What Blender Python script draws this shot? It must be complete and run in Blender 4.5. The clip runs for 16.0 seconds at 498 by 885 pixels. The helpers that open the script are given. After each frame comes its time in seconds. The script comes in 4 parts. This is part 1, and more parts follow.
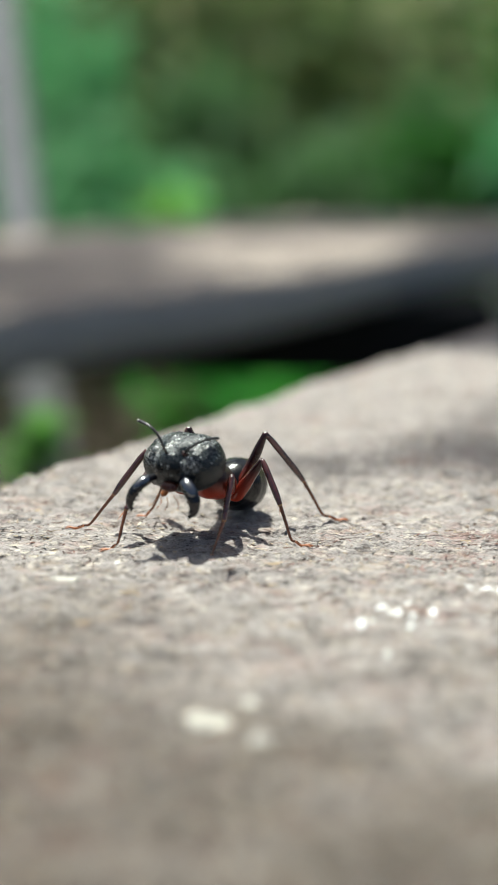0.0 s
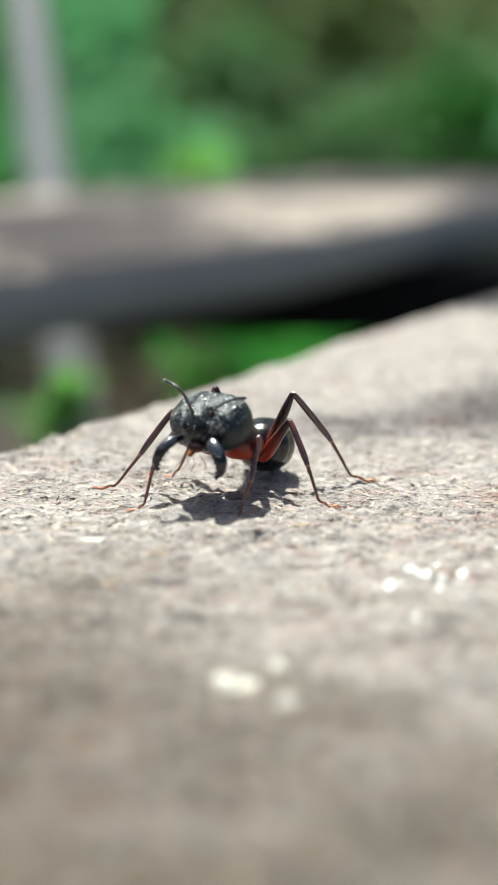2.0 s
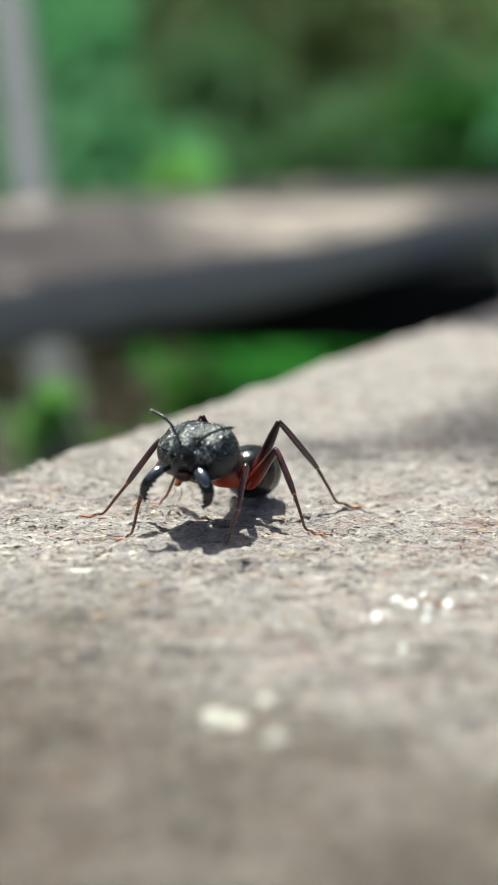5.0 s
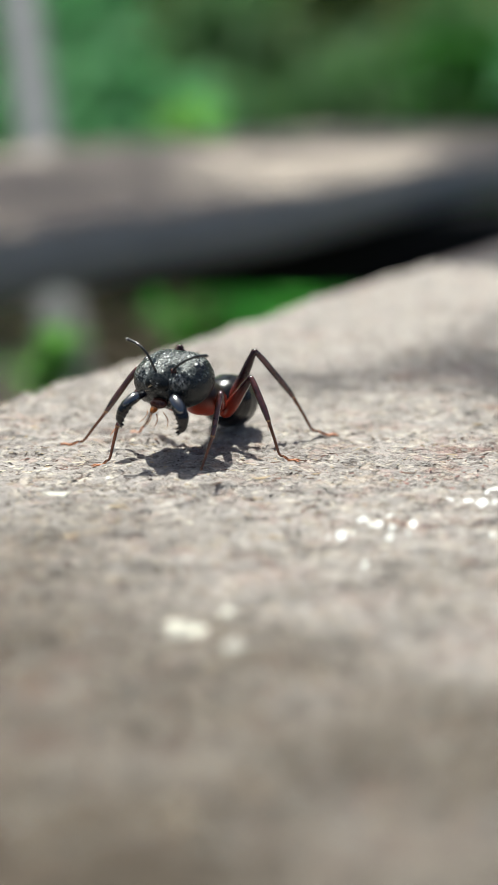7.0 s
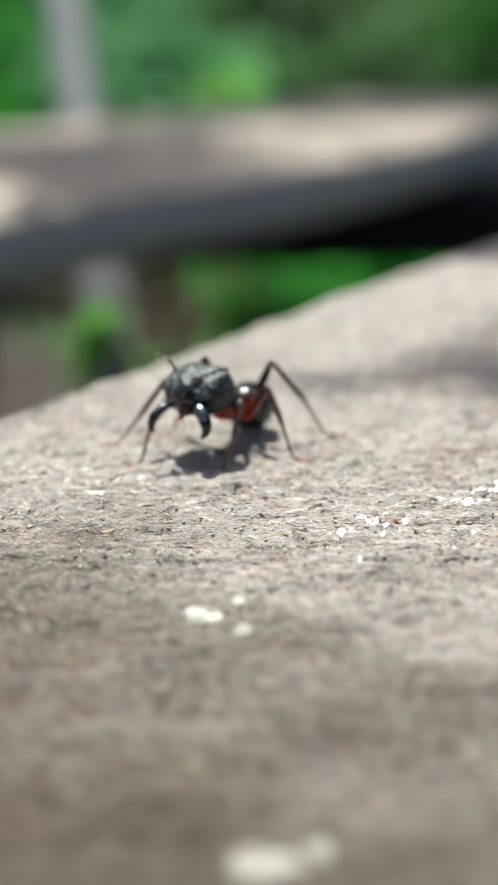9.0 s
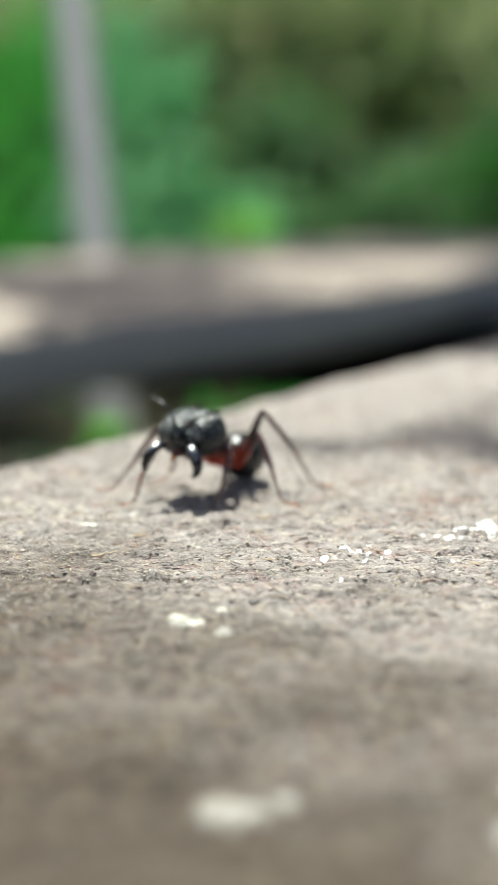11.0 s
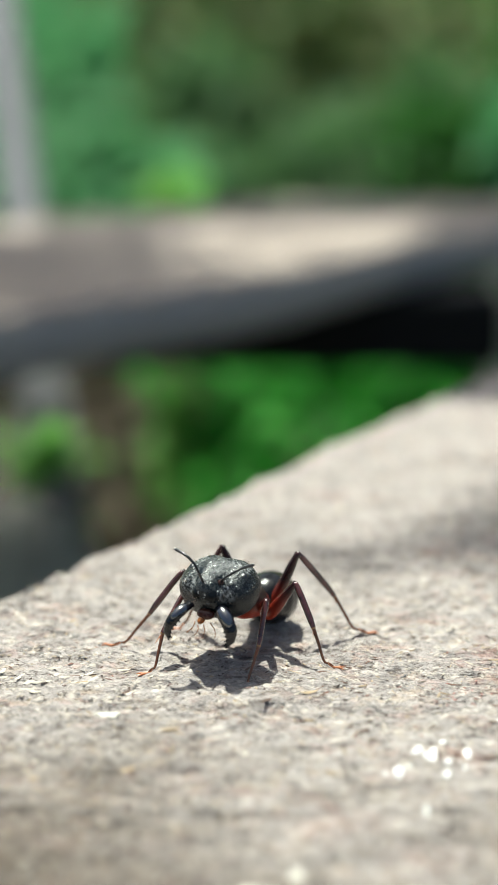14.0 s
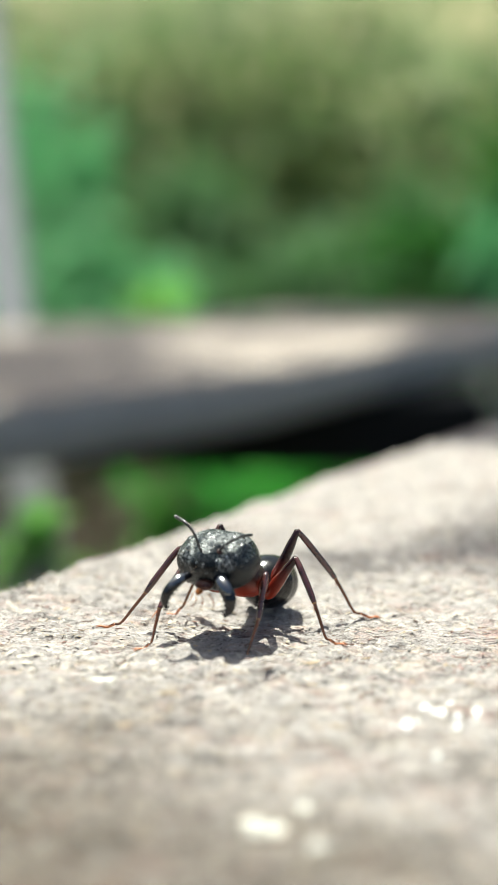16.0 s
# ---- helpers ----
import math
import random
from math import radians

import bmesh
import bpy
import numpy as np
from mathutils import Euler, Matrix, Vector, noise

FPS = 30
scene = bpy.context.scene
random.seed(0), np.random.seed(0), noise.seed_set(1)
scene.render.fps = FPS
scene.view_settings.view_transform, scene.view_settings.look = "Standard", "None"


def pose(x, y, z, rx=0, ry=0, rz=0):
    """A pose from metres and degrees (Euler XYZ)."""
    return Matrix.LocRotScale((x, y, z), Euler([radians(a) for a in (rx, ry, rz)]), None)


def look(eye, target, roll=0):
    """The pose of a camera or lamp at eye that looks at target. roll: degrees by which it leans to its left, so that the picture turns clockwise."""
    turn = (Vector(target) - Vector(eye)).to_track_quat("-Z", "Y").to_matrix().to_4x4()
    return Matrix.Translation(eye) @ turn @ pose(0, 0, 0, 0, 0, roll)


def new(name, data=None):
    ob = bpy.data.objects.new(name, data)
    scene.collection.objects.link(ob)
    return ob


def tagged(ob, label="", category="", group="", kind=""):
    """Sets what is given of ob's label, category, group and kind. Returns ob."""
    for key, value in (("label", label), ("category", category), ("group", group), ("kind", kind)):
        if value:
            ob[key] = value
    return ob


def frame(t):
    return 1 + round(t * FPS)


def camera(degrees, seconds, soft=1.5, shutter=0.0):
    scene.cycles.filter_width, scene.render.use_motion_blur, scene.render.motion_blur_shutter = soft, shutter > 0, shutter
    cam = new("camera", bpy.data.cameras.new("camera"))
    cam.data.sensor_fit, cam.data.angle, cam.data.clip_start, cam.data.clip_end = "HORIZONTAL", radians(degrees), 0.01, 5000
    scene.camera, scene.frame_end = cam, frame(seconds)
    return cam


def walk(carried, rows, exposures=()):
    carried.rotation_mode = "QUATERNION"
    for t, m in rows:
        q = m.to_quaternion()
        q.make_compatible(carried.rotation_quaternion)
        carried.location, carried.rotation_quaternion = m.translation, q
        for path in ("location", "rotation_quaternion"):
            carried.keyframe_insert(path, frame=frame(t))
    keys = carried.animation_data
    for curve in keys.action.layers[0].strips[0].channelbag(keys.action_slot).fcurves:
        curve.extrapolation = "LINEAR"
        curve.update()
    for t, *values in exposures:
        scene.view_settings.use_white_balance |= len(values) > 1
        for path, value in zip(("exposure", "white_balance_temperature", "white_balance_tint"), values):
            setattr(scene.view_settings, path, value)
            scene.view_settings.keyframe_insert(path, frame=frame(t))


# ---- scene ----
MM = 0.001  # all plan numbers below are millimetres


# ---- camera ----
cam = camera(22.0, 16.0, soft=1.0)
cam.data.dof.use_dof = True
cam.data.dof.focus_distance = 67.7 * MM
cam.data.dof.aperture_fstop = 36.0

# seconds, eye x y z in millimetres, yaw to the left, pitch up, roll in degrees
PATH = [
    (0, 3.20, -67.03, 20.84, 0.84, -13.51, 0.46),
    (0.5, 3.30, -67.15, 20.82, 1.63, -12.16, 0.20),
    (1, 3.15, -66.98, 20.76, 1.63, -12.80, 0.25),
    (1.5, 3.34, -66.88, 20.71, 1.91, -13.47, -0.15),
    (2, 3.17, -66.42, 20.68, 2.07, -15.30, 0.15),
    (2.5, 1.94, -64.28, 20.86, 2.01, -14.22, -0.20),
    (3, 2.46, -61.11, 20.74, 0.78, -13.95, 0.05),
    (3.5, 1.57, -59.27, 20.71, -0.10, -14.21, 0.06),
    (4, 2.76, -61.18, 20.49, -0.10, -15.09, 0.54),
    (4.2, 2.44, -62.77, 20.78, 0.76, -14.94, 0.31),
    (6.3, 4.97, -68.07, 22.41, 1.91, -16.59, -0.14),
    (6.5, 5.13, -68.25, 22.30, 2.26, -17.15, -0.28),
    (7, 5.09, -68.14, 21.20, 1.95, -17.29, -0.23),
    (7.5, 5.06, -68.74, 21.71, 1.98, -16.46, -0.43),
    (8, 5.50, -69.99, 22.45, 2.59, -17.12, -0.67),
    (8.5, 5.13, -74.28, 24.69, 4.00, -18.45, -0.90),
    (9, 6.92, -75.72, 26.04, 3.97, -18.92, -0.82),
    (9.2, 7.92, -75.10, 26.44, 4.17, -18.28, -1.17),
    (11.3, 8.45, -80.18, 20.54, 4.35, -12.33, 0.31),
    (11.5, 8.71, -80.29, 21.42, 4.41, -13.37, 0.13),
    (12, 6.36, -75.32, 30.41, 4.27, -15.79, -0.75),
    (12.5, 5.52, -66.70, 33.13, 0.67, -18.34, -0.34),
    (13, 4.99, -69.20, 31.78, 2.16, -18.33, -0.44),
    (13.5, 8.52, -74.88, 32.34, 2.07, -19.04, 0.40),
    (14, 1.24, -66.28, 29.21, 0.74, -14.97, 0.36),
    (14.5, 1.60, -66.54, 24.34, 0.19, -15.62, 0.80),
    (15, 0.70, -66.64, 20.79, 0.78, -10.60, 0.30),
    (15.5, 0.73, -67.22, 21.07, 0.36, -8.84, 0.40),
    (16, 0.60, -67.02, 21.13, 0.12, -9.42, 0.43),
]


def camera_pose(x, y, z, yaw, pitch, roll):
    yaw, pitch = radians(yaw), radians(pitch)
    ahead = Vector((-math.sin(yaw) * math.cos(pitch), math.cos(yaw) * math.cos(pitch), math.sin(pitch)))
    eye = Vector((x, y, z)) * MM
    return look(eye, eye + ahead, roll)


EXPOSURES = [(0, 0.71, 6130, -2), (0.5, 0.72, 6110, -2), (1.5, 0.78, 6110, -2), (2, 0.96, 6110, -2), (2.5, 0.90, 6110, -3), (3, 0.87, 6110, -3), (3.5, 1.00, 6090, -3), (4.2, 0.69, 6100, -3), (6.5, 0.71, 6130, -1),
             (7, 0.71, 6180, -1), (8.5, 0.64, 6170, -1), (9, 0.76, 6120, -1), (9.2, 0.82, 6200, -1), (11.3, 0.81, 6220, -3), (12, 1.00, 6220, -3), (12.5, 0.98, 6180, -5),
             (13, 0.60, 6200, -2), (13.5, 0.63, 6150, -3), (14, 0.89, 6200, -4), (14.5, 0.74, 6180, -3), (15, 0.93, 6220, -4), (15.5, 1.14, 6230, -4), (16, 1.18, 6230, -4)]
walk(cam, [(t, camera_pose(*row)) for t, *row in PATH], EXPOSURES)

# ---- daylight ----
TO_SUN = Vector((-0.14, 0.34, 1.0)).normalized()
world = bpy.data.worlds.new("sky")
scene.world = world
world.use_nodes = True
wn = world.node_tree.nodes
sky = wn.new("ShaderNodeTexSky")
sky.sky_type, sky.sun_disc = "NISHITA", False
sky.air_density, sky.dust_density, sky.ozone_density = 0.6, 4.0, 0.4  # white summer haze
sky.sun_elevation = math.asin(TO_SUN.z)
sky.sun_rotation = math.atan2(TO_SUN.x, TO_SUN.y)
wn["Background"].inputs["Strength"].default_value = 0.085
world.node_tree.links.new(sky.outputs["Color"], wn["Background"].inputs["Color"])
sun = new("sun", bpy.data.lights.new("sun", "SUN"))
sun.data.energy, sun.data.angle, sun.data.color = 5.0, radians(0.55), (1.0, 0.95, 0.88)
sun.matrix_world = look(TO_SUN * 3, (0, 0, 0))

# ---- materials ----


def material(name, rough=0.6, metal=0.0):
    mat = bpy.data.materials.new(name)
    mat.use_nodes = True
    bsdf = mat.node_tree.nodes["Principled BSDF"]
    bsdf.inputs["Roughness"].default_value, bsdf.inputs["Metallic"].default_value = rough, metal
    return mat, mat.node_tree.nodes, mat.node_tree.links, bsdf


def coords(nodes, links, sx=1.0, sy=1.0, sz=1.0):
    """Object coordinates in millimetres, stretched."""
    co, mp = nodes.new("ShaderNodeTexCoord"), nodes.new("ShaderNodeMapping")
    mp.inputs["Scale"].default_value = (sx / MM, sy / MM, sz / MM)
    links.new(co.outputs["Object"], mp.inputs["Vector"])
    return mp.outputs["Vector"]


def noise_tex(nodes, links, vec, scale, detail=4.0, rough=0.6):
    n = nodes.new("ShaderNodeTexNoise")
    n.inputs["Scale"].default_value, n.inputs["Detail"].default_value = scale, detail
    n.inputs["Roughness"].default_value = rough
    links.new(vec, n.inputs["Vector"])
    return n.outputs["Fac"]


def ramp(nodes, links, fac, stops):
    r = nodes.new("ShaderNodeValToRGB")
    while len(r.color_ramp.elements) < len(stops):
        r.color_ramp.elements.new(0.5)
    for e, (pos, col) in zip(r.color_ramp.elements, stops):
        e.position, e.color = pos, (*col, 1) if len(col) == 3 else col
    links.new(fac, r.inputs["Fac"])
    return r.outputs["Color"]


def mix(nodes, links, fac, a, b, blend="MIX"):
    m = nodes.new("ShaderNodeMix")
    m.data_type, m.blend_type = "RGBA", blend
    for sock, v in (("Factor", fac), ("A", a), ("B", b)):
        ins = [i for i in m.inputs if i.name == sock and (i.type == "RGBA" or sock == "Factor")][0]
        if isinstance(v, (int, float)):
            ins.default_value = v
        elif isinstance(v, tuple):
            ins.default_value = (*v, 1)
        else:
            links.new(v, ins)
    return [o for o in m.outputs if o.type == "RGBA"][0]


def bump(nodes, links, bsdf, height, dist, strength=1.0):
    b = nodes.new("ShaderNodeBump")
    b.inputs["Distance"].default_value, b.inputs["Strength"].default_value = dist * MM, strength
    links.new(height, b.inputs["Height"])
    links.new(b.outputs["Normal"], bsdf.inputs["Normal"])


def map_range(nodes, links, value, low, high):
    m = nodes.new("ShaderNodeMapRange")
    m.inputs["From Min"].default_value, m.inputs["From Max"].default_value = low, high
    links.new(value, m.inputs["Value"])
    return m.outputs["Result"]


def weathered_wood(name, light, mid, dark, red=(0.26, 0.15, 0.12), grain=1.0, rough=0.85, stain_shade_line=None):
    """Sun-bleached grey timber: fibres along x, stains, reddish strands, pale, tan and dark flecks, hair cracks."""
    mat, n, l, b = material(name, rough)
    fibre = noise_tex(n, l, coords(n, l, 0.5, 1.4, 1.4), 1.1 * grain, 8, 0.80)
    broad = noise_tex(n, l, coords(n, l, 0.6, 1, 1), 0.11 * grain, 3, 0.55)
    speck = noise_tex(n, l, coords(n, l, 0.7, 1.2, 1.2), 1.9 * grain, 5, 0.75)
    strand = noise_tex(n, l, coords(n, l, 0.35, 1.1, 1.1), 0.5 * grain, 5, 0.7)
    col = ramp(n, l, fibre, [(0.36, dark), (0.47, mid), (0.58, light)])
    stain = tuple(0.62 * m + 0.12 * d for m, d in zip(mid, dark))
    col = mix(n, l, ramp(n, l, broad, [(0.45, (0, 0, 0)), (0.70, (0.4, 0.4, 0.4))]), col, stain)
    col = mix(n, l, ramp(n, l, strand, [(0.58, (0, 0, 0)), (0.70, (0.45, 0.45, 0.45))]), col, red)
    col = mix(n, l, ramp(n, l, speck, [(0.57, (0, 0, 0)), (0.65, (0.6, 0.6, 0.6))]), col, tuple(min(1, 1.3 * c) for c in light))
    col = mix(n, l, ramp(n, l, speck, [(0.33, (0.7, 0.7, 0.7)), (0.43, (0, 0, 0))]), col, tuple(0.6 * c for c in dark))
    height = fibre
    if stain_shade_line:
        tan = noise_tex(n, l, coords(n, l, 0.5, 1.0, 1.0) , 0.85, 5, 0.75)
        col = mix(n, l, ramp(n, l, tan, [(0.54, (0, 0, 0)), (0.65, (0.45, 0.45, 0.45))]), col, (0.45, 0.35, 0.25))
        rust = noise_tex(n, l, coords(n, l, 0.45, 0.9, 0.9), 0.23, 7, 0.8)
        col = mix(n, l, ramp(n, l, rust, [(0.55, (0, 0, 0)), (0.65, (0.6, 0.6, 0.6))]), col, (0.27, 0.14, 0.12))
        fine = noise_tex(n, l, coords(n, l, 0.9, 1.8, 1.8), 4.2, 3, 0.75)
        col = mix(n, l, 1.0, col, ramp(n, l, fine, [(0.38, (0.55, 0.52, 0.50)), (0.48, (1, 1, 1)), (0.64, (1.0, 1.0, 1.0))]), "MULTIPLY")
        # cream, pink and dark grains, a fraction of a millimetre each
        grain_a = noise_tex(n, l, coords(n, l, 0.8, 1.5, 1.5), 1.7, 3, 0.65)
        col = mix(n, l, ramp(n, l, grain_a, [(0.57, (0, 0, 0)), (0.63, (0.75, 0.75, 0.75))]), col, (0.55, 0.485, 0.415))
        col = mix(n, l, ramp(n, l, grain_a, [(0.34, (0.7, 0.7, 0.7)), (0.40, (0, 0, 0))]), col, (0.105, 0.080, 0.066))
        grain_b = noise_tex(n, l, coords(n, l, 0.7, 1.3, 1.3), 0.55, 4, 0.7)
        col = mix(n, l, ramp(n, l, grain_b, [(0.56, (0, 0, 0)), (0.66, (0.5, 0.5, 0.5))]), col, (0.40, 0.285, 0.255))
        hair = noise_tex(n, l, coords(n, l, 0.16, 1.3, 1.3), 0.8, 4, 0.65)
        line = ramp(n, l, hair, [(0.480, (0, 0, 0)), (0.494, (0.8, 0.8, 0.8)), (0.508, (0, 0, 0))])
        line = mix(n, l, 1.0, line, ramp(n, l, noise_tex(n, l, coords(n, l, 0.6, 1, 1), 0.35, 3), [(0.46, (0, 0, 0)), (0.58, (1, 1, 1))]), "MULTIPLY")
        col = mix(n, l, line, col, (0.07, 0.052, 0.042))
        height = mix(n, l, 0.4, mix(n, l, 0.35, fibre, fine), grain_a)
        height = mix(n, l, line, height, (0.2, 0.2, 0.2))
        # a brown stain over the plank from a wavy line, carrying foreground shade too
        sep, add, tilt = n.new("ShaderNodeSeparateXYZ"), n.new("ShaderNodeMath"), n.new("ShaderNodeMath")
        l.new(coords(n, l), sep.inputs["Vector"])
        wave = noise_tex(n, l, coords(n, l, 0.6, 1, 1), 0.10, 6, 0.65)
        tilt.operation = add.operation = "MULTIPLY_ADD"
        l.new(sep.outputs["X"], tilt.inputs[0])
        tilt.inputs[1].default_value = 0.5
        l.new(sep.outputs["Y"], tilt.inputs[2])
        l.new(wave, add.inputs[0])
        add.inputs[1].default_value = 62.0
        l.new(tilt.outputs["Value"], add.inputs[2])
        old = ramp(n, l, map_range(n, l, add.outputs["Value"], *stain_shade_line), [(0.0, (0.95, 0.95, 0.95)), (0.45, (0.68, 0.68, 0.68)), (1.0, (0, 0, 0))])
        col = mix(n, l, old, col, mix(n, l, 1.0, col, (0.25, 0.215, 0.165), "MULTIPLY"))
    l.new(col, b.inputs["Base Color"])
    b.inputs["Specular IOR Level"].default_value = 0.35
    bump(n, l, b, height, 0.5, 1.0)
    return mat


WOOD = weathered_wood("weathered_wood", (0.388, 0.348, 0.327), (0.338, 0.302, 0.284), (0.205, 0.176, 0.160), stain_shade_line=(-6.5, 18))
WOOD_FAR = weathered_wood("shaded_grey_wood", (0.395, 0.322, 0.268), (0.335, 0.278, 0.238), (0.22, 0.188, 0.168), grain=0.4)
WOOD_EDGE = weathered_wood("sawn_edge_wood", (0.56, 0.54, 0.51), (0.47, 0.45, 0.43), (0.27, 0.255, 0.24), grain=0.6)
# near black: the deep shade under the far plank is in this colour
WOOD_DARK = weathered_wood("shade_black_wood", (0.010, 0.009, 0.009), (0.007, 0.007, 0.007), (0.004, 0.004, 0.004), (0.007, 0.006, 0.005), 0.4, 0.9)
PALE_STAKE = weathered_wood("pale_grey_wood", (0.27, 0.27, 0.275), (0.225, 0.225, 0.23), (0.165, 0.165, 0.17), (0.21, 0.20, 0.20), 0.4, 0.7)
WOOD_STAKE = weathered_wood("silver_grey_wood", (0.50, 0.48, 0.47), (0.38, 0.37, 0.365), (0.25, 0.24, 0.24), (0.3, 0.28, 0.26), 0.4)


def plain(name, colour, rough, vary=0.25, scale=1.5, spec=0.5, coat=0.0, bump_mm=0.0, bump_scale=6.0, dust=0.0, dust_scale=2.0, dust_from=None, low=None):
    """One colour with mottling, fine relief and pale dust."""
    mat, n, l, b = material(name, rough)
    vec = coords(n, l)
    f = noise_tex(n, l, vec, scale, 5, 0.6)
    col = ramp(n, l, f, [(0.3, tuple(c * (1 - vary) for c in colour)), (0.7, tuple(min(1, c * (1 + vary)) for c in colour))])
    if low:
        # the pigment changes with height
        sep = n.new("ShaderNodeSeparateXYZ")
        l.new(vec, sep.inputs["Vector"])
        col = mix(n, l, map_range(n, l, sep.outputs["Z"], low[1], low[2]), low[0], col)
    r = ramp(n, l, f, [(0.3, (rough * 0.75,) * 3), (0.7, (min(1, rough * 1.3),) * 3)])
    if dust:
        d = noise_tex(n, l, vec, dust_scale, 6, 0.75)
        m = ramp(n, l, d, [(0.42, (0, 0, 0)), (0.62, (dust,) * 3)])
        m = mix(n, l, 1.0, m, ramp(n, l, noise_tex(n, l, vec, dust_scale * 0.22, 2), [(0.42, (0.15, 0.15, 0.15)), (0.60, (1, 1, 1))]), "MULTIPLY")
        if dust_from:
            sep = n.new("ShaderNodeSeparateXYZ")
            l.new(vec, sep.inputs["Vector"])
            back = ramp(n, l, map_range(n, l, sep.outputs["Z"], *dust_from), [(0.0, (0, 0, 0)), (1.0, (1, 1, 1))])
            m = mix(n, l, 1.0, m, back, "MULTIPLY")
        col = mix(n, l, m, col, (0.40, 0.40, 0.39))
        r = mix(n, l, m, r, (0.8, 0.8, 0.8))
    l.new(col, b.inputs["Base Color"])
    l.new(r, b.inputs["Roughness"])
    b.inputs["Specular IOR Level"].default_value = spec
    b.inputs["Coat Weight"].default_value, b.inputs["Coat Roughness"].default_value = coat, 0.26
    if bump_mm:
        bump(n, l, b, noise_tex(n, l, vec, bump_scale, 4, 0.6), bump_mm)
    return mat


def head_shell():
    """Black chitin under fine silver hair: grey bloom in patches, silver cheeks, painted white glints."""
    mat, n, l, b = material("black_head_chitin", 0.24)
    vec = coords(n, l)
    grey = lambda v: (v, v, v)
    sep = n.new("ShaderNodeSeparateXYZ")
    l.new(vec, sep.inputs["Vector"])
    # hair bloom only on the upper side, leaves the underside dark as in shade
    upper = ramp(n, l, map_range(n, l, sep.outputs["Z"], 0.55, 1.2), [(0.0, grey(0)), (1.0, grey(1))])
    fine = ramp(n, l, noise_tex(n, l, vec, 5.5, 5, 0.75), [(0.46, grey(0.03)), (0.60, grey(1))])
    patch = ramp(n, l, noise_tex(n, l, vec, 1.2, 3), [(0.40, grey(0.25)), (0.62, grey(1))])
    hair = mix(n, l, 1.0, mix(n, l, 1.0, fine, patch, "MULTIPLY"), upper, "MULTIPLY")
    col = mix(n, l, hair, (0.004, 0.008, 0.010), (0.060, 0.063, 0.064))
    # silver cheeks below the feelers, with the highlight there put into the colour
    mirror, gap = n.new("ShaderNodeVectorMath"), n.new("ShaderNodeVectorMath")
    mirror.operation, gap.operation = "ABSOLUTE", "DISTANCE"
    l.new(vec, mirror.inputs[0])
    l.new(mirror.outputs["Vector"], gap.inputs[0])
    gap.inputs[1].default_value = (1.15, 0.85, 0.95)
    cheek = ramp(n, l, gap.outputs["Value"], [(0.25, grey(1)), (0.62, grey(0))])
    col = mix(n, l, mix(n, l, 1.0, cheek, fine, "MULTIPLY"), col, (0.30, 0.305, 0.30))
    # white dots paint small sun glints on the upper side
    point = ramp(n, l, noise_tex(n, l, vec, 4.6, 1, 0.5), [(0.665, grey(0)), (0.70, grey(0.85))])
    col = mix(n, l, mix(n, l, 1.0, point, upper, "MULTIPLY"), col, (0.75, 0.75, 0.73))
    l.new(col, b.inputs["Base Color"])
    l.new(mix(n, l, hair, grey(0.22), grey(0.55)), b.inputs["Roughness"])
    b.inputs["Specular IOR Level"].default_value = 0.42
    bump(n, l, b, mix(n, l, 0.45, noise_tex(n, l, vec, 1.7, 3, 0.5), noise_tex(n, l, vec, 5.0, 4, 0.65)), 0.16)
    return mat


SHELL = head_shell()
GASTER = plain("glossy_black_chitin", (0.004, 0.004, 0.005), 0.17, 0.3, 1.0, 0.32, 0.0, 0.008, 14.0, 0.05, 3.0)
FACE = plain("black_face_chitin", (0.004, 0.005, 0.006), 0.24, 0.3, 1.0, 0.22, 0.0, 0.03, 4.0)
THORAX = plain("dark_red_chitin", (0.012, 0.006, 0.006), 0.34, 0.4, 1.3, 0.4, 0.1, 0.02, 9.0, low=((0.36, 0.042, 0.017), 2.3, 3.3))
FEMUR = plain("red_brown_chitin", (0.024, 0.007, 0.008), 0.20, 0.4, 0.8, 0.35, 0.1, 0.015, 9.0, low=((0.27, 0.032, 0.014), 1.9, 3.9))
TIBIA = plain("brown_black_chitin", (0.070, 0.021, 0.019), 0.22, 0.5, 1.2, 0.7, 0.5, 0.012, 10.0)
BRONZE = plain("bronze_chitin", (0.115, 0.040, 0.018), 0.22, 0.4, 1.6, 0.5, 0.3, 0.01, 10.0)
TARSUS = plain("amber_chitin", (0.40, 0.14, 0.055), 0.38, 0.45, 2.0, 0.5, 0.1)
JOINT = plain("amber_glint_chitin", (0.27, 0.12, 0.04), 0.15, 0.3, 3.0, 0.6, 0.3)
ANTENNA = plain("black_antenna", (0.012, 0.011, 0.012), 0.30, 0.3, 2.0, 0.5)
SOCKET = plain("red_socket_chitin", (0.045, 0.014, 0.010), 0.3, 0.3, 2.0, 0.5)
TIP = plain("pale_antenna_tip", (0.36, 0.33, 0.30), 0.5, 0.2, 3.0)
MANDIBLE = plain("polished_black_chitin", (0.003, 0.003, 0.005), 0.12, 0.3, 1.5, 0.5, 0.0, 0.03, 5.0)
LABRUM = plain("dark_mouth_chitin", (0.06, 0.015, 0.008), 0.3, 0.4, 2.5, 0.35, 0.1)
MOUTH = plain("amber_mouth_chitin", (0.26, 0.085, 0.018), 0.28, 0.4, 2.5, 0.35, 0.1)
BASE = plain("polished_jaw_chitin", (0.004, 0.004, 0.008), 0.15, 0.1, 1.5, 0.62, 0.0, 0.0)
BASE.node_tree.nodes["Principled BSDF"].inputs["IOR"].default_value = 2.2
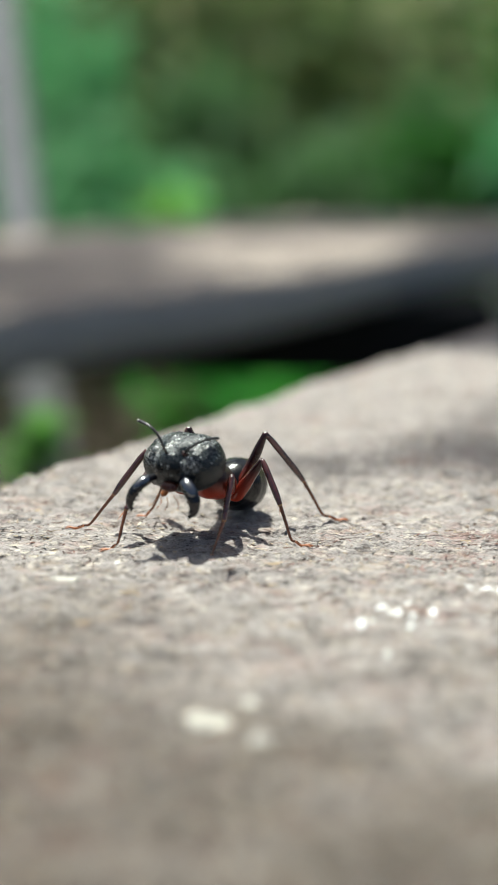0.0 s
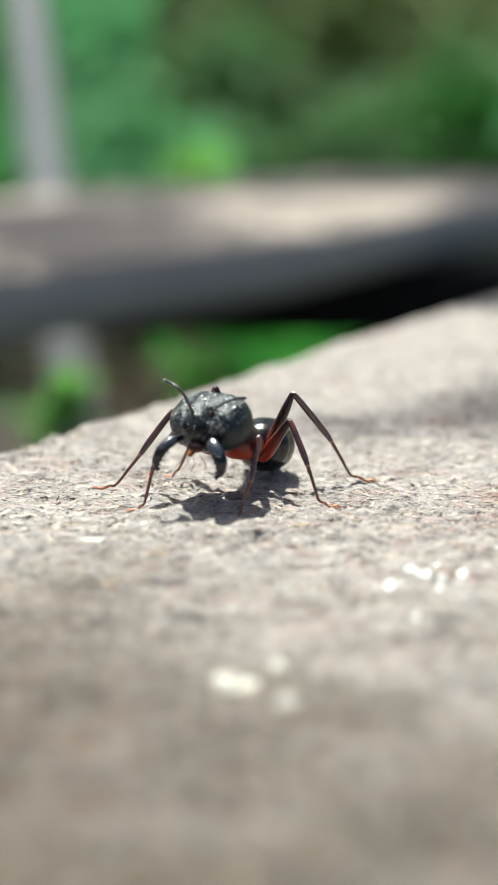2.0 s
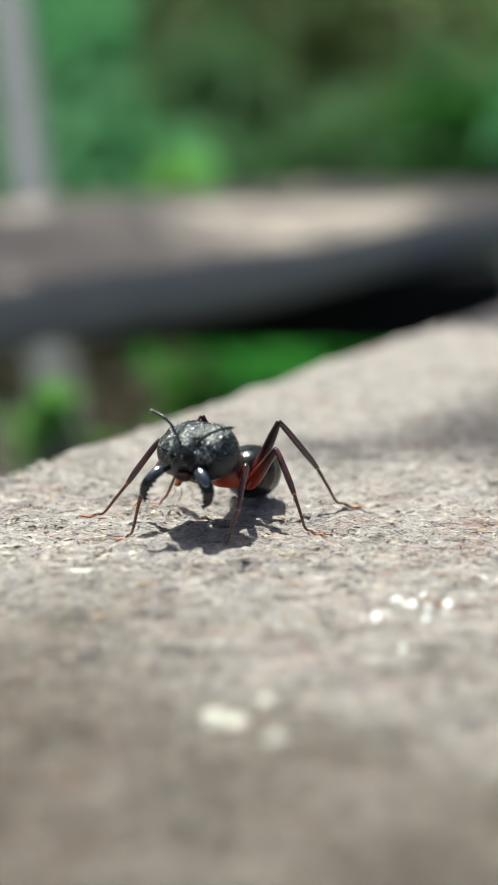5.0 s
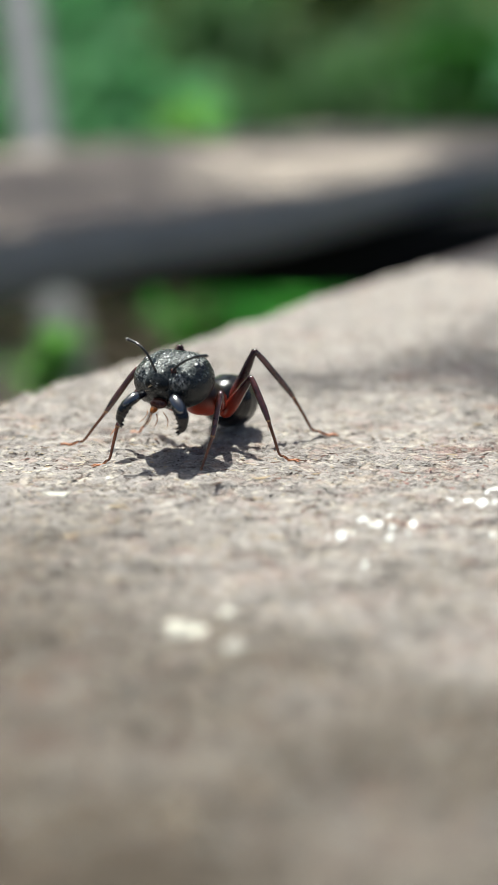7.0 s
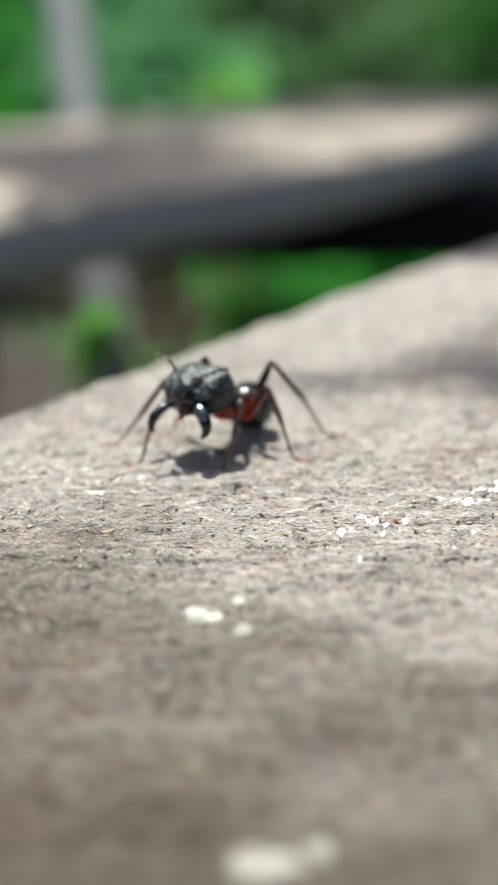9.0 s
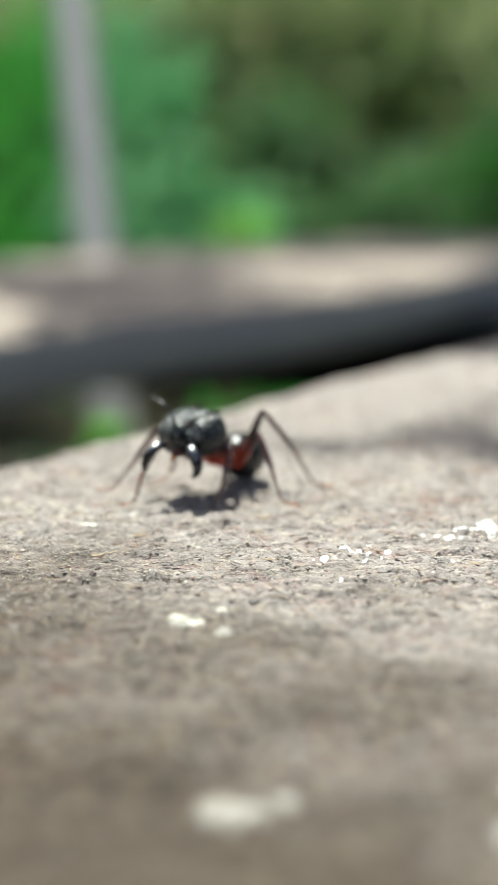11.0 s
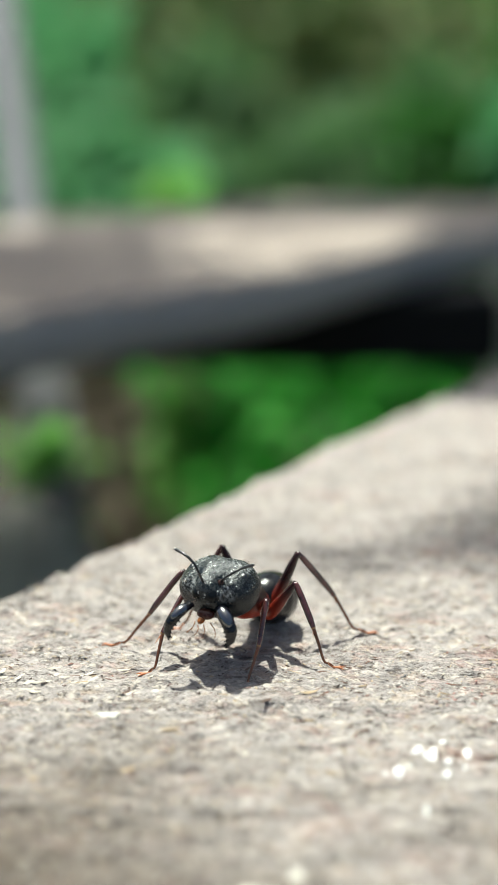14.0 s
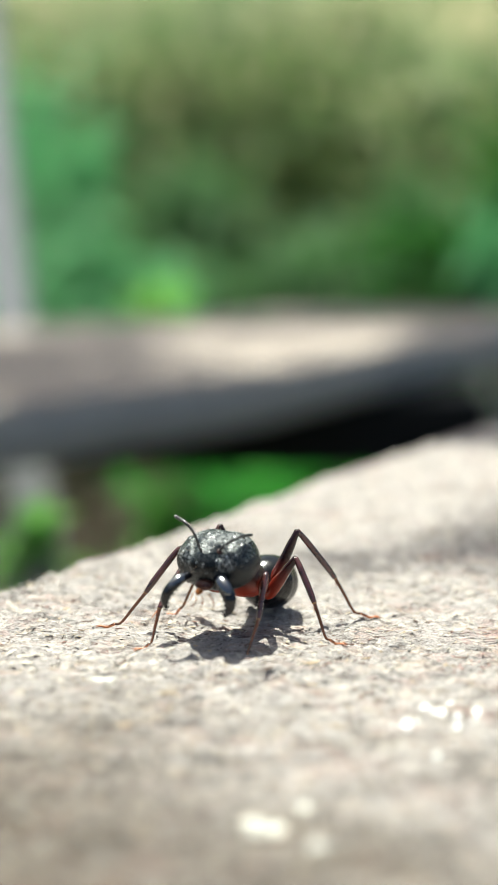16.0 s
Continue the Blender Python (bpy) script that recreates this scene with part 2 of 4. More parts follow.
HAIR = plain("pale_bristle", (0.22, 0.15, 0.09), 0.5)
EYE = plain("eye_facets", (0.010, 0.011, 0.014), 0.22, 0.2, 3.0, 0.6, 0.3, 0.012, 22.0)
STONE = plain("grey_field_stone", (0.48, 0.475, 0.41), 0.85, 0.35, 0.05, 0.3, 0.0, 1.5, 0.2)
PAINT = plain("white_droppings", (0.74, 0.73, 0.70), 0.45, 0.06, 2.0, 0.4, 0.0, 0.05, 3.0)
PAINT_CREAM = plain("cream_droppings", (0.50, 0.465, 0.40), 0.55, 0.18, 2.0, 0.4, 0.0, 0.06, 3.0)
PAINT_DULL = plain("dull_cream_droppings", (0.29, 0.27, 0.24), 0.6, 0.25, 1.2, 0.4, 0.0, 0.06, 3.0)
CHIP_CREAM = plain("cream_chip", (0.62, 0.55, 0.44), 0.75, 0.3, 1.5)
CHIP_TAN = plain("tan_chip", (0.40, 0.30, 0.19), 0.75, 0.35, 1.5)
CHIP_BROWN = plain("brown_chip", (0.15, 0.095, 0.072), 0.8, 0.45, 2.0)
CHIP_RUST = plain("rust_chip", (0.37, 0.20, 0.17), 0.8, 0.4, 2.0)
BARK = plain("brown_bark", (0.11, 0.075, 0.05), 0.9, 0.4, 0.06, 0.2, 0.0, 1.5, 0.15)


def fibre_material():
    """Loose wood fuzz: each fibre pale grey, tan, red-brown or nearly black."""
    mat, n, l, b = material("wood_fuzz", 0.85)
    geo = n.new("ShaderNodeNewGeometry")
    col = ramp(n, l, geo.outputs["Random Per Island"], [(0.0, (0.05, 0.036, 0.030)), (0.13, (0.10, 0.065, 0.052)), (0.18, (0.26, 0.14, 0.11)), (0.24, (0.24, 0.215, 0.20)), (0.48, (0.32, 0.295, 0.275)), (0.75, (0.41, 0.375, 0.34)), (0.90, (0.42, 0.33, 0.22)), (1.0, (0.56, 0.52, 0.46))])
    l.new(col, b.inputs["Base Color"])
    b.inputs["Specular IOR Level"].default_value = 0.35
    return mat


FUZZ = fibre_material()


def leaf_material(name, a, b_col, c=None):
    mat, n, l, b = material(name, 0.6)
    b.inputs["Specular IOR Level"].default_value = 0.15
    geo = n.new("ShaderNodeNewGeometry")
    col = ramp(n, l, geo.outputs["Random Per Island"], [(0.0, a), (0.55, b_col), (1.0, c or b_col)])
    vein = noise_tex(n, l, coords(n, l), 0.12, 3)
    col = mix(n, l, ramp(n, l, vein, [(0.35, (0.35, 0.35, 0.35)), (0.65, (0, 0, 0))]), col, tuple(x * 0.5 for x in a))
    l.new(col, b.inputs["Base Color"])
    tr, add = n.new("ShaderNodeBsdfTranslucent"), n.new("ShaderNodeMixShader")
    l.new(col, tr.inputs["Color"])
    add.inputs["Fac"].default_value = 0.55
    out = n["Material Output"]
    l.new(b.outputs["BSDF"], add.inputs[1])
    l.new(tr.outputs["BSDF"], add.inputs[2])
    l.new(add.outputs["Shader"], out.inputs["Surface"])
    return mat


LEAF_LIME = leaf_material("lime_leaf", (0.16, 0.38, 0.07), (0.24, 0.50, 0.11), (0.33, 0.56, 0.16))
LEAF_EMERALD = leaf_material("emerald_leaf", (0.13, 0.37, 0.15), (0.19, 0.49, 0.21), (0.28, 0.60, 0.27))
LEAF_DARK = leaf_material("deep_green_leaf", (0.03, 0.085, 0.028), (0.05, 0.12, 0.038), (0.075, 0.16, 0.05))
LEAF_MID = leaf_material("mid_green_leaf", (0.065, 0.155, 0.05), (0.10, 0.21, 0.068), (0.135, 0.26, 0.09))
LEAF_VIVID = leaf_material("fresh_green_leaf", (0.05, 0.28, 0.035), (0.09, 0.42, 0.05), (0.14, 0.52, 0.07))
LEAF_GRASS = leaf_material("grass_green_leaf", (0.025, 0.112, 0.012), (0.039, 0.172, 0.016), (0.06, 0.24, 0.026))
LEAF_OLIVE = leaf_material("olive_leaf", (0.100, 0.172, 0.052), (0.140, 0.218, 0.072), (0.195, 0.245, 0.095))
LEAF_BROWN = leaf_material("withered_leaf", (0.095, 0.078, 0.048), (0.14, 0.110, 0.075), (0.19, 0.155, 0.115))
LEAF_STRAW = leaf_material("sunny_straw_leaf", (0.22, 0.21, 0.075), (0.30, 0.28, 0.10), (0.40, 0.37, 0.15))


def soil():
    mat, n, l, b = material("garden_soil", 0.95)
    vec = coords(n, l)
    a, f = noise_tex(n, l, vec, 0.0022, 3), noise_tex(n, l, vec, 0.05, 6, 0.7)
    col = ramp(n, l, f, [(0.3, (0.016, 0.009, 0.006)), (0.7, (0.040, 0.021, 0.014))])
    stone = ramp(n, l, f, [(0.3, (0.018, 0.012, 0.009)), (0.7, (0.036, 0.024, 0.018))])
    moss = ramp(n, l, f, [(0.3, (0.012, 0.026, 0.008)), (0.7, (0.03, 0.06, 0.016))])
    col = mix(n, l, ramp(n, l, a, [(0.52, (0, 0, 0)), (0.60, (1, 1, 1))]), col, stone)
    col = mix(n, l, ramp(n, l, noise_tex(n, l, vec, 0.0035, 4), [(0.5, (0, 0, 0)), (0.6, (1, 1, 1))]), col, moss)
    l.new(col, b.inputs["Base Color"])
    bump(n, l, b, f, 6.0)
    return mat


SOIL = soil()


def dry_bank():
    """Sunlit slope of dry and green grass."""
    mat, n, l, b = material("dry_grass", 0.95)
    vec = coords(n, l)
    a, f = noise_tex(n, l, vec, 0.0011, 4), noise_tex(n, l, vec, 0.012, 6, 0.7)
    straw = ramp(n, l, f, [(0.3, (0.14, 0.13, 0.05)), (0.7, (0.27, 0.25, 0.11))])
    green = ramp(n, l, f, [(0.3, (0.06, 0.08, 0.02)), (0.7, (0.13, 0.16, 0.05))])
    l.new(mix(n, l, ramp(n, l, a, [(0.40, (0, 0, 0)), (0.58, (1, 1, 1))]), green, straw), b.inputs["Base Color"])
    bump(n, l, b, f, 20.0)
    return mat


BANK = dry_bank()

# ---- mesh helpers ----


def linked(name, verts, faces, mats, parent=None, label="", smooth=True, slots=None):
    """One mesh object from millimetre points, under a thing or part if given."""
    me = bpy.data.meshes.new(name)
    me.from_pydata([tuple(c * MM for c in v) for v in verts], [], faces)
    for m in mats if isinstance(mats, (list, tuple)) else [mats]:
        me.materials.append(m)
    if slots is not None:
        me.polygons.foreach_set("material_index", slots)
    if smooth:
        me.polygons.foreach_set("use_smooth", [True] * len(me.polygons))
    me.update()
    ob = new(name, me)
    if parent:
        ob.parent = parent
    if label:
        ob["label"] = label
    return ob


def holder(name, place, label, category, group="", kind=""):
    ob = new(name)
    ob.empty_display_size = 0.002
    ob.location = Vector(place) * MM
    return tagged(ob, label, category, group, kind)


def spline(points, radii, per=5):
    """Points and radii along a smooth curve through the given ones."""
    p = [Vector(q) for q in points]
    e = [p[0] * 2 - p[1], *p, p[-1] * 2 - p[-2]]
    r = [radii[0], *radii, radii[-1]]
    out = []
    for i in range(1, len(e) - 2):
        for k in range(per):
            t = k / per
            a, b, c, d = e[i - 1 : i + 3]
            q = 0.5 * (2 * b + (c - a) * t + (2 * a - 5 * b + 4 * c - d) * t * t + (3 * b - a - 3 * c + d) * t**3)
            s = t * t * (3 - 2 * t)
            out.append((q, r[i] * (1 - s) + r[i + 1] * s))
    return [*out, (p[-1], radii[-1])]


def tube(points, radii, segs=10, per=5, flat=1.0, up=(0, 0, 1), straight=False):
    """A closed, tapered tube; flat squeezes it along its second axis."""
    path = [(Vector(q), r) for q, r in zip(points, radii)] if straight else spline(points, radii, per)
    verts, faces = [], []
    side = None
    for i, (q, r) in enumerate(path):
        d = (path[min(i + 1, len(path) - 1)][0] - path[max(i - 1, 0)][0]).normalized()
        if side is None:
            side = d.cross(Vector(up))
            if side.length < 1e-3:
                side = d.cross(Vector((1, 0, 0)))
        side = (side - d * side.dot(d)).normalized()
        o = d.cross(side)
        for k in range(segs):
            a = 2 * math.pi * k / segs
            verts.append(q + side * (r * math.cos(a)) + o * (r * flat * math.sin(a)))
    for i in range(len(path) - 1):
        for k in range(segs):
            j = (k + 1) % segs
            faces.append((i * segs + k, i * segs + j, (i + 1) * segs + j, (i + 1) * segs + k))
    for i, end in ((0, 0), (len(path) - 1, 1)):
        r = path[i][1]
        d = (path[1][0] - path[0][0]) if not end else (path[-1][0] - path[-2][0])
        verts.append(path[i][0] + d.normalized() * (r * 0.5 if end else -r * 0.5))
        c = len(verts) - 1
        for k in range(segs):
            j = (k + 1) % segs
            faces.append((i * segs + k, i * segs + j, c) if end else (i * segs + j, i * segs + k, c))
    return verts, faces


def joined(*pieces):
    verts, faces = [], []
    for v, f in pieces:
        o = len(verts)
        verts += list(v)
        faces += [tuple(i + o for i in q) for q in f]
    return verts, faces


def ball(shape, nu=32, nv=22):
    """A closed ball of which shape(unit vector) gives each point."""
    verts, faces = [shape(Vector((0, 0, 1)))], []
    for i in range(1, nv):
        th = math.pi * i / nv
        for k in range(nu):
            ph = 2 * math.pi * k / nu
            verts.append(shape(Vector((math.sin(th) * math.cos(ph), math.sin(th) * math.sin(ph), math.cos(th)))))
    verts.append(shape(Vector((0, 0, -1))))
    for k in range(nu):
        faces.append((0, 1 + k, 1 + (k + 1) % nu))
        last = len(verts) - 1
        faces.append((last, last - nu + (k + 1) % nu, last - nu + k))
    for i in range(nv - 2):
        for k in range(nu):
            j = (k + 1) % nu
            a, b = 1 + i * nu, 1 + (i + 1) * nu
            faces.append((a + k, b + k, b + j, a + j))
    return verts, faces


TABLE = np.random.default_rng(7).random((256, 256))


def relief(x, y, seed=0):
    """Smooth value noise from 0 to 1 on arrays."""
    x, y = x + seed * 17.3, y + seed * 31.7
    xi, yi = np.floor(x).astype(int), np.floor(y).astype(int)
    u, v = x - xi, y - yi
    u, v = u * u * (3 - 2 * u), v * v * (3 - 2 * v)
    g = lambda a, b: TABLE[a & 255, b & 255]
    return (g(xi, yi) * (1 - u) + g(xi + 1, yi) * u) * (1 - v) + (g(xi, yi + 1) * (1 - u) + g(xi + 1, yi + 1) * u) * v

# ---- ground and slabs ----
GROUND = -420.0


def build_ground():
    rng = np.random.default_rng(3)
    ring = [0, 150, 300, 500, 750, 1000, 1400, 2000, 3000, 5000, 9000, 20000, 60000, 200000, 900000]
    verts, faces = [(0, 0, GROUND)], []
    for i, r in enumerate(ring[1:]):
        for k in range(48):
            a = 2 * math.pi * k / 48
            verts.append((r * math.cos(a), r * math.sin(a), GROUND + (rng.random() - 0.5) * min(25, r * 0.02)))
    for k in range(48):
        faces.append((0, 1 + k, 1 + (k + 1) % 48))
    for i in range(len(ring) - 2):
        for k in range(48):
            a, b, j = 1 + i * 48, 1 + (i + 1) * 48, (k + 1) % 48
            faces.append((a + k, b + k, b + j, a + j))
    tagged(linked("ground", verts, faces, SOIL), "brown soil with grey stone and moss patches", "ground", kind="structure")


def build_bank():
    verts, faces = [], []
    xs, ys = np.linspace(-9000, 9000, 41), np.linspace(3600, 12000, 25)
    for j, y in enumerate(ys):
        for i, x in enumerate(xs):
            verts.append((x, y, GROUND - 30 + (y - 3600) * 0.52 + 160 * (float(relief(np.array(x * 0.0012), np.array(y * 0.0015), 41)) - 0.5) * min(1, j / 3)))
    n = len(xs)
    faces = [(j * n + i, j * n + i + 1, (j + 1) * n + i + 1, (j + 1) * n + i) for j in range(len(ys) - 1) for i in range(n - 1)]
    tagged(linked("grass_bank", verts, faces, BANK), "sunlit slope of dry and green grass", "bank", kind="structure")


def steps(*spans):
    """Numbers from (start, stop, step) spans, one after the other."""
    return np.unique(np.concatenate([np.arange(a, b + 1e-6, s) for a, b, s in spans]).round(4))


def slab(name, origin, along, us, vs, thick, wobble, top, mats, label, reach=6.0, widths=None):
    """A thick plank whose worn edge runs along a line; vs go inwards from that edge."""
    along = Vector(along).normalized()
    inward = Vector((along.y, -along.x)) if mats[2] else Vector((-along.y, along.x))
    rim = [(-1.0, -thick * 0.55), (-0.9, -thick * 0.3), (-0.55, -0.9), (-0.2, -0.4)]
    width = vs[-1]
    prof_v = np.concatenate([[width, width * 0.5, 3.0, 0.2], [r[0] for r in rim], vs, [width + 0.5]])
    prof_z = np.concatenate([[-thick, -thick, -thick, -thick + 1.0], [r[1] for r in rim], np.zeros(len(vs)), [-thick * 0.5]])
    nt = 4 + len(rim)
    U, V = np.meshgrid(us, prof_v, indexing="ij")
    if widths:
        # the plank narrows to a worn, rounded end
        inner = np.interp(U, *widths)
        V = np.where(V > 8, 8 + (V - 8) * (inner - 8) / (width - 8), V)
    Z = np.tile(prof_z, (len(us), 1))
    X0 = origin[0] + along.x * U + inward.x * V
    Y0 = origin[1] + along.y * U + inward.y * V
    shift = wobble(U) * np.exp(-np.maximum(V, 0) / reach)
    X, Y = X0 + inward.x * shift, Y0 + inward.y * shift
    on_top = np.zeros_like(Z)
    on_top[:, nt - 2 : nt + len(vs)] = 1
    Z = Z + on_top * top(X, Y, V)
    m = len(prof_v)
    verts = np.stack([X, Y, Z + origin[2]], -1).reshape(-1, 3) * MM
    i, k = np.meshgrid(np.arange(len(us) - 1), np.arange(m), indexing="ij")
    k2 = (k + 1) % m
    quads = np.stack([i * m + k, (i + 1) * m + k, (i + 1) * m + k2, i * m + k2], -1).reshape(-1, 4)
    if not mats[2]:
        quads = quads[:, ::-1]
    me = bpy.data.meshes.new(name)
    faces = quads.tolist() + [list(range(m))[:: 1 if mats[2] else -1], list(range((len(us) - 1) * m, len(us) * m))[:: -1 if mats[2] else 1]]
    me.from_pydata(verts.tolist(), [], faces)
    me.materials.append(mats[0])
    me.materials.append(mats[1])
    idx = np.where((k >= nt - 2) & (k < nt + len(vs) - 1), 0, 1).ravel().tolist() + [1, 1]
    me.polygons.foreach_set("material_index", idx)
    me.polygons.foreach_set("use_smooth", [True] * len(quads) + [False, False])
    me.update()
    if sum(p.normal.z * p.area for p in me.polygons if p.material_index == 0) < 0:
        me.flip_normals()
    return tagged(new(name, me), label, "plank")


def crack(x, y, x0, x1, y0, slope, depth, width):
    """A groove along the grain with tapering ends."""
    line = y0 + slope * (x - x0) + 0.35 * (relief(x * 0.5, x * 0, 5) - 0.5) * 2
    ends = np.clip((x - x0) / 1.5, 0, 1) * np.clip((x1 - x) / 1.5, 0, 1)
    return -depth * ends * np.exp(-(((y - line) / width) ** 2))


def near_top(x, y, v):
    z = 0.50 * (relief(x * 0.06, y * 0.10, 1) - 0.5) * np.clip((v - 4) / 30, 0.2, 1)
    z += 0.25 * (relief(x * 0.30, y * 0.75, 2) - 0.5) + 0.25 * (relief(x * 0.75, y * 1.7, 3) - 0.5)
    z += 0.28 * (np.abs(relief(x * 1.3, y * 2.2, 4) * 2 - 1) - 0.5) + 0.10 * (relief(x * 1.9, y * 2.6, 6) - 0.5)
    pits = relief(x * 0.9, y * 1.9, 9)
    z -= 0.30 * np.clip(pits - 0.70, 0, 1) / 0.28
    z += crack(x, y, -12, 17, -18.4, 0.03, 0.26, 0.32) + crack(x, y, 9.6, 27, -12.6, -0.045, 0.55, 0.28)
    z += crack(x, y, -14, 3, -10.8, 0.02, 0.15, 0.28) + crack(x, y, 4, 20, -20.0, 0.0, 0.18, 0.35) + crack(x, y, -9, 6, -8.2, 0.0, 0.14, 0.25)
    return z + 0.05 * np.exp(-np.maximum(v, 0) / 9) - 0.35 * np.exp(-np.maximum(v, -1) / 1.2)


def far_top(x, y, v):
    return 0.9 * (relief(x * 0.05, y * 0.09, 11) - 0.5) + 0.3 * (relief(x * 0.4, y * 1.1, 12) - 0.5) - 1.0 * np.exp(-np.maximum(v, -1) / 3)


FAR_ORIGIN, FAR_ALONG = (0.0, 322.7, -20.0), (0.558, 0.830)


def build_slabs():
    wob = lambda u: np.interp(u, (-20, 0, 4, 11, 20, 40, 80), (1.1, 0.9, 0.7, 0.1, -0.3, -0.8, -1.0)) + 0.7 * (relief(u * 0.22, u * 0, 22) - 0.5) + 0.5 * (relief(u * 0.9, u * 0, 23) - 0.5)
    us = steps((-260, -90, 6), (-90, -50, 0.5), (-50, 30, 0.22), (30, 110, 0.5), (110, 300, 6))
    vs = steps((0, 42, 0.22), (42, 75, 0.5), (75, 240, 5))
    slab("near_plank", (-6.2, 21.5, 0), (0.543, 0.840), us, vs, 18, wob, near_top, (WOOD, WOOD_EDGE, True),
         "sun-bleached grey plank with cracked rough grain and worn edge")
    wob2 = lambda u: -8.0 * np.exp(-(((u + 4) / 50) ** 2)) + 5 * (relief(u * 0.014, u * 0, 31) - 0.5) + 2 * (relief(u * 0.10, u * 0, 32) - 0.5)
    us = steps((-480, -220, 13), (-220, 312, 2.5))
    vs = steps((0, 168, 2.4))
    slab("far_plank", FAR_ORIGIN, FAR_ALONG, us, vs, 18, wob2, far_top, (WOOD_FAR, WOOD_EDGE, False),
         "grey weathered plank in dappled shade with wavy edge", 30.0, ((60, 236, 286, 304, 312), (168, 132, 72, 34, 12)))


def box(cx, cy, cz, sx, sy, sz, turn=0.0, soft=0.8, tag=0):
    """A timber with worn, slightly uneven edges."""
    bm = bmesh.new()
    bmesh.ops.create_cube(bm, size=1.0)
    bmesh.ops.scale(bm, vec=(sx, sy, sz), verts=bm.verts)
    bmesh.ops.bevel(bm, geom=list(bm.edges), offset=soft, segments=2, affect="EDGES")
    bmesh.ops.subdivide_edges(bm, edges=[e for e in bm.edges if e.calc_length() > max(sx, sy, sz) * 0.5], cuts=6)
    rot = Matrix.Rotation(radians(turn), 3, "Z")
    verts = []
    for v in bm.verts:
        p = rot @ v.co + Vector((cx, cy, cz))
        verts.append(p + Vector(noise.noise_vector(p * 0.08 + Vector((tag, 0, 0)))) * soft * 0.8)
    bm.verts.index_update()
    faces = [tuple(v.index for v in f.verts) for f in bm.faces]
    bm.free()
    return verts, faces


def build_supports():
    # a cross beam fixed under the far plank; its near-black colour paints the shade
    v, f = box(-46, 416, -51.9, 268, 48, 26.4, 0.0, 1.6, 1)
    tagged(linked("bearer_beam", v, f, WOOD_DARK, smooth=False), "wooden cross beam under the grey plank, its shade painted black", "beam")
    for x, y, size, top, tag in ((-160, 416, 44, -65.3, 2), (153, 590, 62, -38.5, 4), (-215, 160, 44, -38.5, 3)):
        v, f = box(x, y, (GROUND + top) / 2, size, size, top - GROUND, 8 * tag if tag != 4 else 0, 1.5, tag)
        tagged(linked("bench_leg", v, f, WOOD_STAKE, smooth=False), "grey weathered wooden post under the plank", "post", "posts under the planks")
    for x, y, tag in ((112, -40, 5), (150, 100, 6), (-40, -110, 7)):
        v, f = box(x, y, (GROUND - 18.2) / 2, 45, 45, -GROUND - 18.2, 8 * tag, 1.5, tag)
        tagged(linked("bench_leg", v, f, WOOD_STAKE, smooth=False), "grey weathered wooden post under the plank", "post", "posts under the planks")
    # a strut that leans back into the sun and passes behind the far plank
    lean = [(-114.7 - 0.25 * (z + 15), 545 + 0.84 * (z + 15), z) for z in (-150, -120, -75, -40, 0, 60, 160, 260)]
    v, f = tube(lean, [10.6, 10.5, 10.4, 10.3, 10.4, 10.7, 11.0, 11.0], 18, 4)
    tagged(linked("stake", v, f, PALE_STAKE), "slanting pale grey wooden stake behind the far plank", "stake")


def build_stone():
    """An upright grey stone in the shade under the far plank; the stake stands on it."""
    rng = random.Random(31)
    waves = [(Vector((rng.gauss(0, 1), rng.gauss(0, 1), rng.gauss(0, 1))) * 2.2, rng.uniform(0, 6)) for _ in range(6)]

    def lump(u):
        r = 1 + 0.04 * sum(math.sin(u.dot(w) + q) for w, q in waves)
        flat = math.copysign(abs(u.z) ** 0.5, u.z)
        return Vector((-97 + 39 * r * u.x * (1.15 - 0.15 * flat), 436 + 36 * r * u.y * (1.15 - 0.15 * flat), -278 + 148 * flat))

    tagged(linked("stone", *ball(lump, 36, 30), STONE), "upright grey stone in the shade under the plank", "stone")


